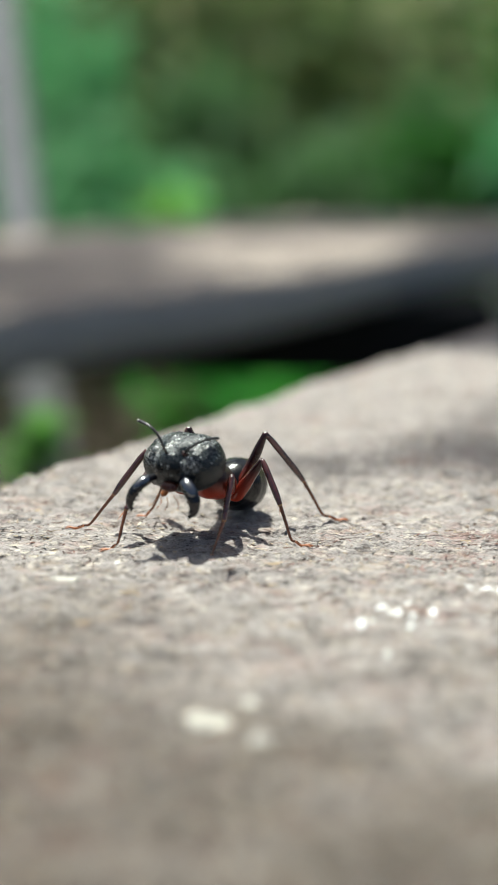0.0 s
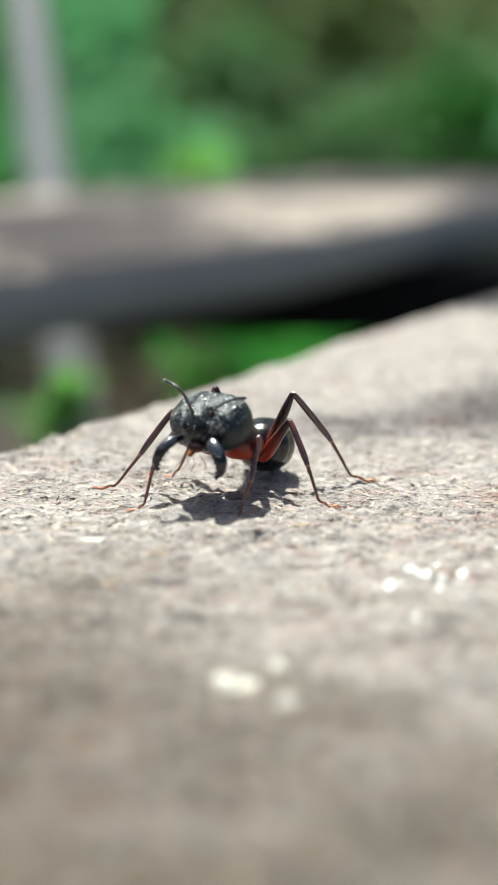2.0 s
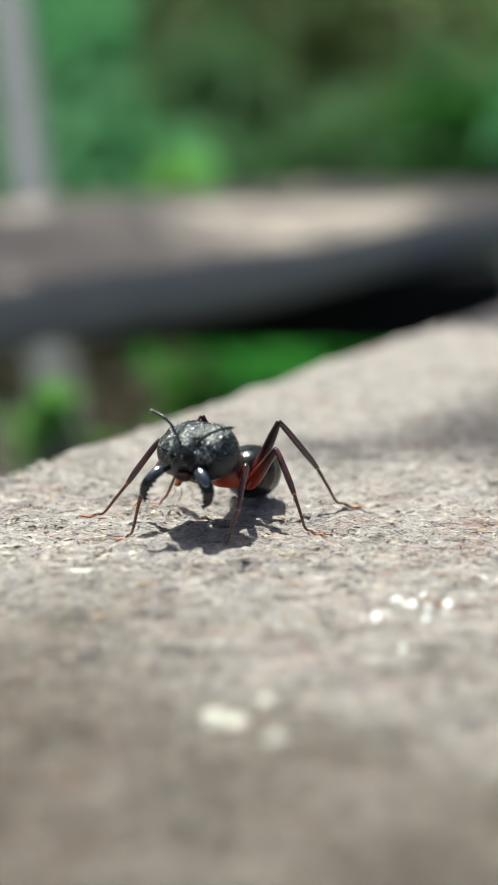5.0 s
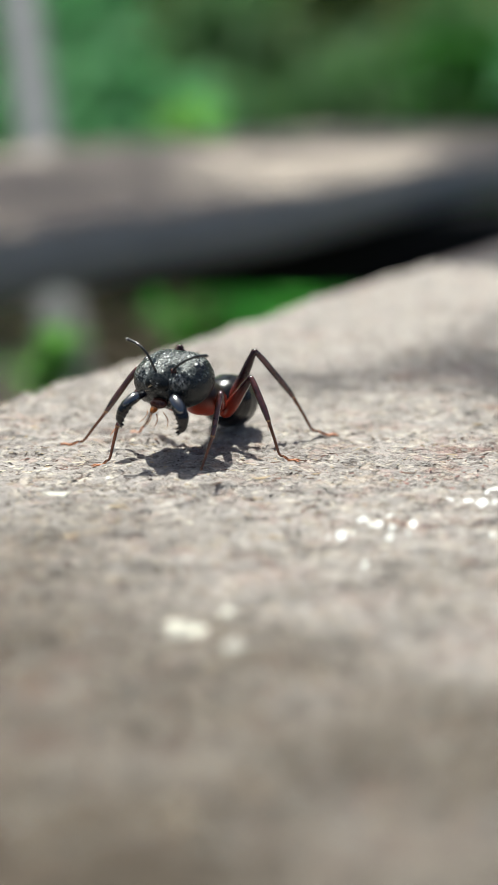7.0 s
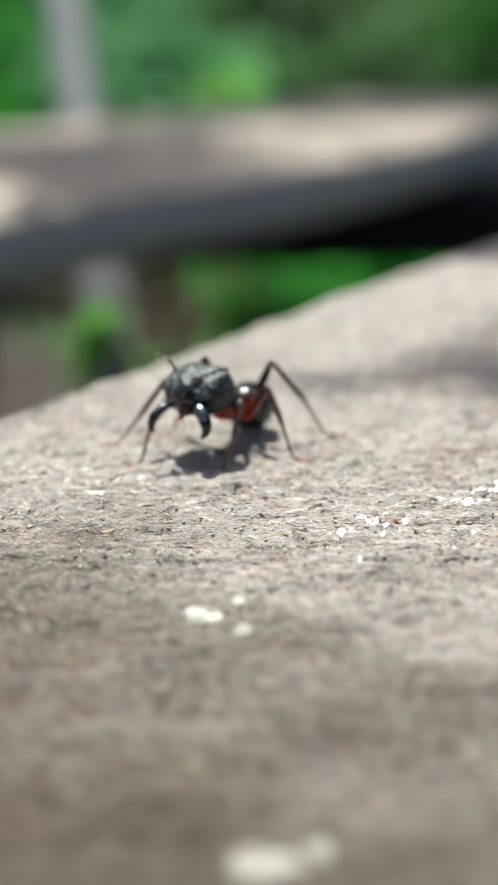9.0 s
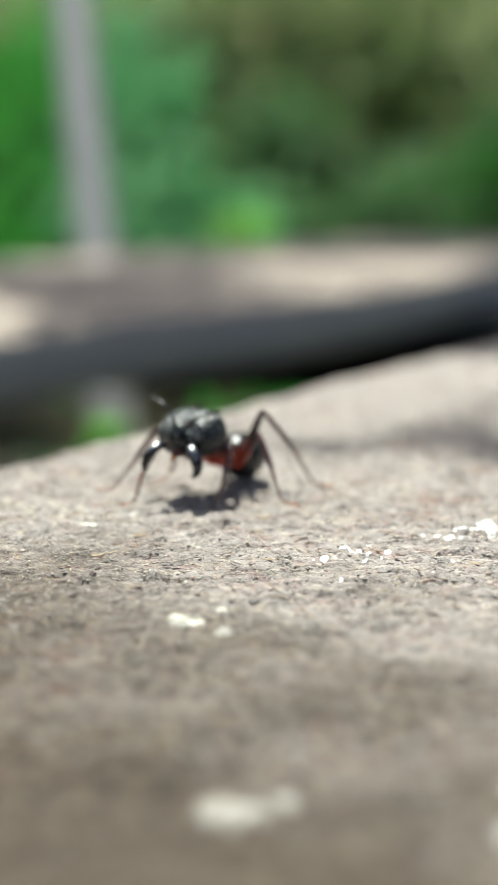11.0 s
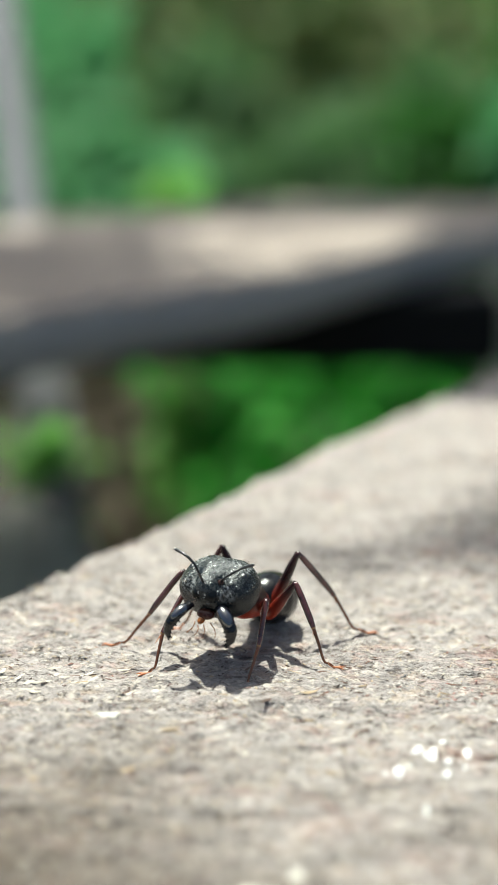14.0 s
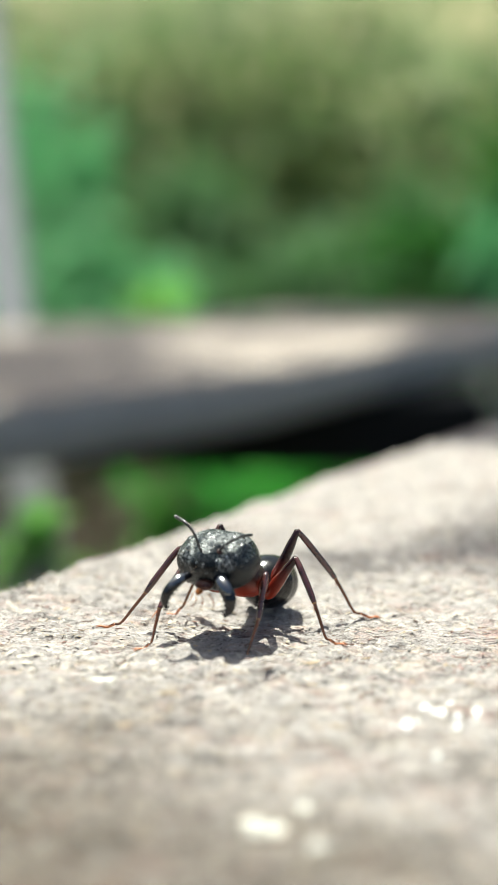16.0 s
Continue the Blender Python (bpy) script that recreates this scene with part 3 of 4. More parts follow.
# ---- ant ----
def build_ant():
    ant = holder("ant", (0, 0, 0), "large black ant with dark red thorax standing on a grey plank", "ant")
    ant.scale = (1, 1, 0.955)
    limb = lambda name, pts, rad, mat, parent, label="", segs=10, per=5: linked(name, *tube(pts, rad, segs, per), mat, parent, label)

    # thorax: three humps from the neck to the waist
    axis = [(-0.30, -1.9, 3.5), (0.14, -1.3, 3.12), (0.50, -0.7, 2.84), (0.80, -0.1, 2.5), (0.95, 0.35, 2.05)]
    limb("thorax", axis, [0.64, 1.06, 1.02, 0.80, 0.46], THORAX, ant, "dark red-brown thorax", 24, 7)
    v, f = ball(lambda u: Vector((1.08 + 0.30 * u.x + 0.1 * u.z, 0.60 + 0.24 * u.y, 2.0 + 0.60 * u.z - 0.1 * u.x)), 18, 12)
    linked("petiole", v, f, THORAX, ant)

    # gaster: glossy, with overlapping plates
    gx = Vector((0.34, 0.90, -0.26)).normalized()
    gs = gx.cross(Vector((0, 0, 1))).normalized()
    gu = gs.cross(gx)

    def gaster_shape(u):
        s = u.z
        r = math.sqrt(max(0, 1 - s * s)) ** 0.9
        ang = math.atan2(u.y, u.x)
        plate = 1 + 0.035 * ((s * 2.3 + 0.35) % 1.0)
        return Vector((1.60, 1.75, 2.02)) + gx * (1.95 * s) + gs * (1.56 * r * plate * math.cos(ang)) + gu * (1.54 * r * plate * math.sin(ang))

    linked("gaster", *ball(gaster_shape, 40, 44), GASTER, ant, "glossy black gaster")

    # legs: coxa and femur, tibia, tarsus with claws, spur
    legs = [
        [(0.75, -0.7, 2.6), (1.2, -1.2, 2.4), (1.40, -2.90, 3.78), (1.02, -4.25, 1.72), (0.50, -5.38, 0.28), (0.45, -5.6, 0.10), (0.62, -5.85, 0.06)],
        [(0.9, -0.3, 2.4), (1.55, -0.75, 1.95), (2.95, -1.95, 4.45), (3.90, -3.00, 2.25), (4.50, -3.40, 0.42), (5.05, -3.55, 0.10), (5.65, -3.70, 0.10)],
        [(1.15, 0.3, 2.3), (1.6, 0.2, 1.75), (3.09, 0.05, 5.48), (5.20, 0.80, 2.55), (6.30, 0.97, 0.50), (7.20, 1.02, 0.12), (7.90, 1.10, 0.10)],
        [(-0.35, -1.0, 2.6), (-1.2, -1.3, 2.5), (-3.05, -1.95, 3.75), (-4.08, -3.38, 1.98), (-4.42, -4.30, 0.42), (-4.80, -4.58, 0.10), (-5.20, -4.70, 0.08)],
        [(0.0, -0.2, 2.5), (-0.8, -0.3, 2.6), (-3.15, -1.15, 4.75), (-4.95, -1.18, 2.20), (-6.30, -1.10, 0.40), (-7.10, -1.02, 0.10), (-7.65, -1.00, 0.12)],
        [(0.4, 0.5, 2.4), (0.1, 0.8, 2.3), (-1.08, 0.90, 5.55), (-2.30, 1.10, 2.60), (-3.10, 1.25, 0.70), (-3.55, 1.35, 0.10), (-4.00, 1.40, 0.08)],
    ]
    for n, (coxa, hip, knee, ankle, heel, foot, claw) in enumerate(legs):
        c, h, k, a, b, f, w = (Vector(p) for p in (coxa, hip, knee, ankle, heel, foot, claw))
        thin = 0.85 if n % 3 == 0 else 1.0
        leg = limb("leg", [c, h, h.lerp(k, 0.3), h.lerp(k, 0.7), k], [0.36, 0.26, 0.36 * thin, 0.26 * thin, 0.16], FEMUR, ant, "red-brown femur", 12)
        bow = Vector((0, 0, 0.05))
        limb("tibia", [k, k.lerp(a, 0.25) + bow, k.lerp(a, 0.75) + bow, a], [0.14, 0.175 * thin, 0.18 * thin, 0.14], TIBIA, leg, "dark brown shin", 12)
        limb("tarsus", [a, a.lerp(b, 0.5), b, b.lerp(f, 0.5) + Vector((0, 0, 0.05)), f], [0.10, 0.085, 0.072, 0.06, 0.05], BRONZE, leg, "bronze brown foot", 9)
        d = (w - f).normalized()
        side = d.cross(Vector((0, 0, 1))).normalized()
        toes = [tube([b.lerp(f, 0.4) + Vector((0, 0, 0.03)), b.lerp(f, 0.75), f], [0.07, 0.07, 0.075], 8, 4)] + [tube([f, f + d * 0.3 + Vector((0, 0, 0.07)) + side * s * 0.06, f + d * 0.55 + side * s * 0.16 + Vector((0, 0, 0.02))], [0.07, 0.055, 0.02], 7, 4) for s in (-1, 1)]
        linked("claw", *joined(*toes), TARSUS, leg, "orange claws")
        # amber joint whose golden colour paints the glint at the ankle
        v, f_ = ball(lambda u: a + Vector((u.x, u.y, u.z)) * 0.13, 12, 8)
        linked("ankle", v, f_, JOINT, leg, "amber ankle joint with painted golden glint")
        out = (a - k).normalized()
        limb("spur", [a, a + out * 0.25 + Vector((-0.10, -0.02, -0.05)), a + out * 0.5 + Vector((-0.18, -0.03, -0.12))], [0.045, 0.03, 0.012], TARSUS, leg, "", 6)

    # head, in its own axes: x to the ant's right, y to the mouth, z out of the face
    fy = Vector((-0.42, -0.78, -0.47)).normalized()
    fx = -Vector((0.88, -0.474, 0)).normalized()
    fz = fx.cross(fy)
    centre = Vector((-1.08, -2.94, 4.42))
    turn = Matrix((fx, fy, fz)).transposed()
    loc = lambda p: turn.transposed() @ (Vector(p) - centre)

    def head_shape(u):
        x, y, z = (math.copysign(abs(c) ** e, c) for c, e in zip(u, (0.72, 0.76, 0.60)))
        r = 1 / max(1.0, math.sqrt(x * x + y * y + z * z)) ** 0.6
        x, y, z = x * r, y * r, z * r
        wide = 2.24 * (1 - 0.08 * max(y, 0) ** 2 - 0.06 * max(-y, 0) ** 2)
        p = Vector((x * wide, y * (1.66 if y > 0 else 2.02), z * (1.54 if z > 0 else 1.18)))
        p.y += 0.30 * math.exp(-((x / 0.3) ** 2)) * max(0, -y) ** 2
        if z > 0:
            g = lambda cx, cy, sx, sy: math.exp(-(((p.x - cx) / sx) ** 2) - (((p.y - cy) / sy) ** 2))
            p.z += 0.30 * g(0, 1.20, 0.50, 0.75) - 0.22 * (g(0.80, 0.55, 0.26, 0.6) + g(-0.80, 0.55, 0.26, 0.6)) + 0.08 * (g(1.30, 0.55, 0.3, 0.35) + g(-1.30, 0.55, 0.3, 0.35))
            p.z += 0.16 * (g(0.42, 0.25, 0.12, 0.55) + g(-0.42, 0.25, 0.12, 0.55)) - 0.06 * g(0, 0.2, 0.10, 0.7)
            p.z -= 0.42 * (g(1.20, 1.42, 0.40, 0.36) + g(-1.20, 1.42, 0.40, 0.36))
        return p

    v, f = ball(head_shape, 72, 48)
    head = linked("head", v, f, SHELL, ant, "broad black dusty head, top lightened and glints painted on")
    head.matrix_basis = Matrix.Translation(centre * MM) @ turn.to_4x4()

    for side in (-1, 1):
        e = Vector((side * 1.50, -0.35, 1.02))
        v, f = ball(lambda u: e + Vector((u.x * 0.26, u.y * 0.33, u.z * 0.22)), 20, 14)
        linked("eye", v, f, EYE, head)
    scapes = ([(-1.85, -4.15, 5.28), (-1.98, -4.35, 5.65), (-2.32, -4.30, 6.40), (-2.80, -3.95, 6.80), (-3.36, -3.45, 6.95)],
              [(-0.98, -4.15, 5.35), (-0.75, -4.40, 5.70), (-0.10, -4.30, 6.10), (0.30, -3.85, 6.10), (0.68, -3.25, 6.00)])
    feelers = []
    for pts in scapes:
        a = [loc(p) for p in pts]
        ob = limb("antenna", [p - a[0] for p in a], [0.09, 0.065, 0.072, 0.08, 0.09], ANTENNA, head, "thin dark antenna", 10)
        ob.location = a[0] * MM
        feelers.append(ob)
        v, f = ball(lambda u: Vector((u.x * 0.17, u.y * 0.17, u.z * 0.13)), 14, 8)
        linked("socket", v, f, SOCKET, ob, "reddish antenna socket")
        v, f = ball(lambda u: a[-1] - a[0] + Vector((u.x, u.y, u.z)) * 0.095, 12, 8)
        linked("tip", v, f, TIP, ob, "pale cut antenna tip")
    # clypeus: a smooth shield above the mouth
    flat = lambda c: math.copysign(abs(c) ** 0.55, c)
    v, f = ball(lambda u: Vector((flat(u.x) * 0.70 * (1 + 0.22 * u.y), 1.02 + flat(u.y) * 0.52, 1.20 - 0.30 * (0.4 + u.y) + flat(u.z) * 0.24 - 0.10 * u.x * u.x)), 28, 16)
    linked("clypeus", v, f, FACE, head, "smooth dark face shield")
    jaws = ([(-1.05, -4.40, 4.05), (-0.72, -5.25, 3.80), (-0.44, -5.62, 3.25), (-0.42, -5.68, 2.70), (-0.68, -5.74, 2.22)],
            [(-2.55, -4.40, 4.15), (-3.06, -5.12, 4.00), (-3.46, -5.32, 3.58), (-3.68, -5.28, 3.05), (-3.60, -5.40, 2.52)])
    for pts, inner in zip(jaws, (Vector((-1, -0.25, -0.15)), Vector((0.8, -0.5, -0.3)))):
        a = [loc(p) for p in pts]
        thick = [0.30, 0.37, 0.34, 0.24, 0.05] if pts is jaws[0] else [0.27, 0.31, 0.31, 0.25, 0.06]
        # close cross ribs along the blade
        blade = spline(a, thick, 16)
        ribbed = [r * (1 + (0.035 if 8 < k < 56 and k % 5 < 2 else 0)) for k, (q, r) in enumerate(blade)]
        jaw = linked("mandible", *tube([q for q, r in blade], ribbed, 20, 1, 0.78, straight=True), MANDIBLE, head, "polished black mandible")
        # the blade swells where it leaves the head
        swell = 1.0 if pts is jaws[0] else 0.84
        along = (a[2] - a[0]).normalized()
        across = along.cross(Vector((0, 0, 1))).normalized()
        upward = across.cross(along)
        mid = a[1]
        v, f = ball(lambda u: mid + (along * (u.x * 0.72) + across * (u.y * (0.36 - 0.06 * u.x)) + upward * (u.z * (0.35 - 0.06 * u.x))) * swell, 26, 18)
        linked("jaw_base", v, f, BASE, jaw)
        w = turn.transposed() @ inner.normalized()
        teeth = []
        for q in range(5):
            t = 0.42 + 0.12 * q
            i = min(int(t * 4), 3)
            p = a[i].lerp(a[i + 1], t * 4 - i)
            r = 0.40 * (1 - t) + 0.12
            teeth.append(tube([p + w * r * 0.6, p + w * (r * 0.9 + 0.10 + 0.04 * (q % 2))], [0.10, 0.015], 7, 1, straight=True))
        linked("teeth", *joined(*teeth), MANDIBLE, jaw)
    v, f = ball(lambda u: loc((-1.74, -4.45, 3.62)) + Vector((u.x * 0.52, u.y * 0.34, u.z * 0.26)), 20, 12)
    linked("labrum", v, f, LABRUM, head, "dark brown mouthparts")
    v, f = ball(lambda u: loc((-1.96, -4.62, 3.36)) + Vector((u.x * 0.20, u.y * 0.30, u.z * 0.17)), 16, 10)
    linked("maxilla", v, f, MOUTH, head, "amber mouth bead")
    for p, q in (((-2.15, -4.7, 3.1), (-2.35, -5.0, 2.55)), ((-1.85, -4.7, 3.1), (-1.95, -5.1, 2.45)), ((-1.5, -4.6, 3.15), (-1.25, -5.1, 2.5)), ((-2.3, -4.5, 3.2), (-2.75, -4.7, 2.6))):
        a, b = Vector(p), Vector(q)
        m = a.lerp(b, 0.5) + Vector((0.12, -0.12, 0.06))
        limb("palp", [loc(a), loc(m), loc(b)], [0.03, 0.022, 0.014], MOUTH, head, "", 6)
    rng = random.Random(4)
    hairs = []
    for _ in range(46):
        u = Vector((rng.gauss(0, 0.7), rng.gauss(-0.2, 0.8), rng.uniform(0.2, 1))).normalized()
        p = head_shape(u)
        tip = p + (p.normalized() + Vector((rng.gauss(0, 0.2), rng.gauss(0.1, 0.2), 0))) * rng.uniform(0.12, 0.3)
        hairs.append(tube([p * 0.99, tip], [0.012, 0.004], 4, 1, straight=True))
    linked("bristles", *joined(*hairs), HAIR, head)
    return feelers


# ---- small things on the plank ----
def build_specks():
    rng = random.Random(11)
    places = [(8.9, -12.7, 0.33, 0.6), (9.4, -11.7, 0.24, 0.4), (9.8, -11.2, 0.28, 0.14), (7.9, -13.8, 0.22, 0.2), (9.7, -13.7, 0.2, 0.2), (10.3, -13.4, 0.16, 0.2), (8.3, -12.8, 0.26, 0.2), (14.3, -9.7, 0.45, 0.55), (15.1, -8.5, 0.4, 0.35), (16.9, -7.2, 0.5, 0.6), (8.6, -12.1, 0.26, 0.4), (9.2, -12.5, 0.23, 0.9), (10.8, -12.2, 0.26, 0.65), (7.4, -14.5, 0.31, 0.45), (6.8, -14.6, 0.09, 0.2), (9.5, -14.7, 0.2, 0.35), (10.4, -13.9, 0.09, 0.28),
              (13.8, -10.0, 0.85, 0.6), (16.6, -7.4, 0.9, 0.95), (17.4, -8.0, 0.23, 0.4), (17.3, -9.7, 0.54, 0.4), (18.6, -7.9, 0.31, 0.6), (19.6, -6.5, 0.8, 0.75), (21.1, -5.6, 0.34, 0.45),
              (14.7, -8.8, 0.17, 0.25), (15.2, -8.3, 0.2, 0.22), (14.9, -9.8, 0.17, 0.22), (18.1, -5.0, 0.23, 0.22), (17.4, -6.3, 0.2, 0.4), (14.2, -14.1, 0.24, 0.4), (13.1, -16.5, 0.24, 0.28),
              (8.3, -17.5, 0.15, 0.28), (19.0, -13.6, 0.14, 0.28), (16.9, -21.6, 0.14, 0.3), (1.2, -23.7, 1.3, 1.05), (2.6, -22.3, 0.5, 0.6), (3.1, -25.2, 0.75, 0.65), (0.5, -19.0, 0.14, 0.22),
              (-6.3, -9.4, 0.85, 0.62), (-4.2, -6.6, 0.16, 0.22), (11.0, 14.5, 0.17, 0.3), (5.0, -41.4, 1.9, 1.2), (6.6, -40.6, 0.8, 0.7), (13.8, -42.2, 0.9, 0.9), (14.2, -39.0, 0.7, 0.5), (11.8, -38.8, 0.45, 0.35), (1.6, -46.5, 0.5, 0.5), (23.2, -4.4, 0.5, 0.5), (7.5, 19.0, 0.2, 0.25), (13.0, 40.0, 0.3, 0.4), (20.0, 48.0, 0.5, 0.5)]
    for _ in range(18):
        t = rng.random()
        places.append((12.6 + 9.5 * t + rng.gauss(0, 0.45), -10.9 + 5.6 * t + rng.gauss(0, 0.55), rng.uniform(0.1, 0.34), rng.uniform(0.1, 0.3)))
    for x, y, a, b in places:
        lobes = [rng.uniform(0.72, 1.16) for _ in range(14)]
        shrink = 0.72 if a > 0.4 and y < -18 else 0.82
        a, b = a * shrink, b * shrink
        verts, faces = [], []
        for rad, h in ((1.0, -0.08), (0.97, 0.015), (0.7, 0.035), (0.35, 0.045), (0.0, 0.05)):
            for k, lob in enumerate(lobes if rad else [0.0]):
                t = 2 * math.pi * k / 14
                px, py = x + a * rad * lob * math.cos(t), y + b * rad * lob * math.sin(t)
                verts.append((px, py, float(near_top(np.array([px]), np.array([py]), np.array([30.0]))[0]) + h))
        for r in range(3):
            for k in range(14):
                j = (k + 1) % 14
                faces.append((r * 14 + k, r * 14 + j, (r + 1) * 14 + j, (r + 1) * 14 + k))
        faces += [(42 + k, 42 + (k + 1) % 14, 56) for k in range(14)]
        # specks further towards -y get a creamier, then a duller colour
        paint = PAINT if y > -18 and x > -6 else PAINT_CREAM if y > -24.5 else PAINT_DULL
        tagged(linked("white_speck", verts, faces, paint), ("dried white" if paint is PAINT else "dried cream" if paint is PAINT_CREAM else "greyish cream") + " splash on the grey plank", "speck", "white specks on the plank")


def plank_height(x, y):
    v_in = (x + 6.2) * 0.846 - (y - 21.5) * 0.533
    return near_top(x, y, v_in), v_in


def sliver(p, d, s, ln, wd, ht, curl):
    """A bent splinter of five cross-sections."""
    verts = []
    for k, q in enumerate((0.25, 0.85, 1.0, 0.8, 0.2)):
        t = k / 4 - 0.5
        c = p + d * (ln * t) + Vector((0, 0, curl * ln * 4 * t * t)) + s * (curl * ln * (t * t - 0.1))
        verts += [c + s * (wd * q * 0.5), c + Vector((0, 0, ht * q)), c - s * (wd * q * 0.5)]
    faces = [(k * 3 + a, k * 3 + (a + 1) % 3, k * 3 + 3 + (a + 1) % 3, k * 3 + 3 + a) for k in range(4) for a in range(3)]
    return verts, faces + [(2, 1, 0), (12, 13, 14)]


def build_litter():
    """Wood fuzz and loose fibres all over the sharp part of the plank, and single chips."""
    rng = random.Random(5)
    n = 24000
    gen = np.random.default_rng(12)
    x, y = gen.uniform(-15, 25, n), 24 - 62 * gen.random(n) ** 0.85
    z, v_in = plank_height(x, y)
    verts, faces = [], []
    for k in range(n):
        if v_in[k] < 1.0 or (x[k] - 3) ** 2 > (14 + 0.16 * (y[k] + 40)) ** 2:
            continue
        long = rng.random() < 0.12
        ln = rng.uniform(0.5, 1.1) if long else rng.uniform(0.14, 0.46)
        turn = rng.gauss(0.15, 0.6 if long else 1.0)
        d = Vector((math.cos(turn), math.sin(turn), rng.gauss(0, 0.025)))
        s = Vector((-math.sin(turn), math.cos(turn), rng.gauss(0, 0.12)))
        vs, fs = sliver(Vector((x[k], y[k], z[k] - 0.035)), d, s, ln, rng.uniform(0.05, 0.10) if long else rng.uniform(0.05, 0.16), rng.uniform(0.02, 0.07), rng.gauss(0, 0.02))
        o = len(verts)
        verts += vs
        faces += [tuple(i + o for i in f) for f in fs]
    tagged(linked("wood_fuzz", verts, faces, FUZZ, smooth=False), "loose grey and tan wood fibres on the plank", "fibres", kind="stuff")

    chips = [(-4.8, -14.3, 1.1, 0.30, 0.5, CHIP_TAN), (-3.1, -10.4, 1.9, 0.30, 0.1, CHIP_TAN), (-2.3, -10.1, 1.2, 0.16, 0.3, CHIP_BROWN), (-0.6, -9.7, 1.1, 0.18, -0.4, CHIP_BROWN), (-0.2, -9.3, 0.8, 0.2, 0.8, CHIP_BROWN),
             (0.3, -9.9, 1.0, 0.14, -0.2, CHIP_BROWN), (3.6, -6.7, 1.4, 0.3, 0.2, CHIP_TAN), (4.2, -7.0, 0.9, 0.2, 0.9, CHIP_BROWN), (5.7, -10.8, 0.8, 0.2, 1.1, CHIP_BROWN), (6.1, -10.5, 0.7, 0.2, 0.5, CHIP_BROWN),
             (-2.8, -13.4, 1.1, 0.12, -0.9, CHIP_TAN), (4.4, -14.5, 1.3, 0.12, -0.6, CHIP_TAN), (-8.7, -4.6, 1.0, 0.3, 0.1, CHIP_BROWN), (-8.0, -5.7, 1.1, 0.25, 0.2, CHIP_TAN), (-6.6, -16.4, 0.9, 0.25, 0.4, CHIP_BROWN),
             (-6.5, -18.6, 1.1, 0.25, -0.2, CHIP_BROWN), (1.5, -7.8, 0.9, 0.14, 0.5, CHIP_BROWN), (7.5, -2.0, 0.9, 0.15, -0.5, CHIP_BROWN), (6.5, -5.6, 0.8, 0.14, 0.3, CHIP_TAN)]
    # brown slivers added to draw the dark line of a shallow crack
    chips += [(10.2, -12.4, 0.8, 0.14, 0.05, CHIP_BROWN), (11.8, -12.5, 1.1, 0.2, -0.05, CHIP_BROWN), (13.2, -12.7, 0.6, 0.2, 0.1, CHIP_BROWN), (14.2, -12.9, 0.4, 0.16, 0.0, CHIP_BROWN), (14.7, -13.0, 0.45, 0.16, -0.1, CHIP_BROWN),
              (15.9, -13.3, 1.5, 0.12, -0.05, CHIP_BROWN), (14.2, -2.7, 1.0, 0.12, -0.05, CHIP_BROWN), (11.2, -5.3, 0.9, 0.12, -0.2, CHIP_BROWN), (11.8, -5.7, 0.45, 0.14, 0.2, CHIP_BROWN)]
    for _ in range(190):
        x, y = rng.uniform(-11, 17), rng.uniform(-17, 4)
        if rng.random() < 0.3:
            x, y = rng.gauss(12.3, 1.6), rng.gauss(-6.4, 0.9)
            chips.append((x, y, rng.uniform(0.14, 0.34), rng.uniform(0.06, 0.12), rng.gauss(0.1, 0.8), CHIP_RUST))
            continue
        if rng.random() < 0.15:
            chips.append((rng.gauss(-9.5, 1.6), rng.gauss(-5.5, 0.7), rng.uniform(0.4, 0.9), rng.uniform(0.15, 0.25), rng.gauss(0.1, 0.4), CHIP_CREAM))
            continue
        chips.append((x, y, rng.uniform(0.25, 0.75), rng.uniform(0.06, 0.17), rng.gauss(0.1, 0.7), rng.choice((CHIP_TAN, CHIP_TAN, CHIP_CREAM, CHIP_BROWN, CHIP_BROWN))))
    for x, y, ln, wd, turn, mat in chips:
        ln = min(ln, 0.45 + 0.35 * ln)
        z = float(plank_height(np.array([x]), np.array([y]))[0][0])
        d, s = Vector((math.cos(turn), math.sin(turn), 0.05)), Vector((-math.sin(turn), math.cos(turn), 0.25))
        vs, fs = sliver(Vector((x, y, z)), d, s, ln, min(wd, 0.17 + 0.08 * wd), 0.05, rng.uniform(0.02, 0.08))
        look_of = {CHIP_TAN: "curled tan", CHIP_CREAM: "pale cream", CHIP_RUST: "rust-red", CHIP_BROWN: "dark brown"}[mat]
        tagged(linked("wood_chip", vs, fs, mat, smooth=False), look_of + " wood chip lying on the grey plank", "chip", "wood chips on the plank")


def build_flake():
    """A curled dark brown flake that stands on edge."""
    z0 = float(plank_height(np.array([12.7]), np.array([-17.6]))[0][0])
    shape = lambda u: Vector((12.7 + 0.36 * u.x + 0.12 * u.z, -17.6 + 0.12 * u.y + 0.15 * u.x * u.x, z0 + 0.12 + 0.22 * u.z * (1 - 0.3 * abs(u.x))))
    tagged(linked("bark_flake", *ball(shape, 18, 12), CHIP_BROWN), "curled dark brown bark flake on the grey plank", "flake")


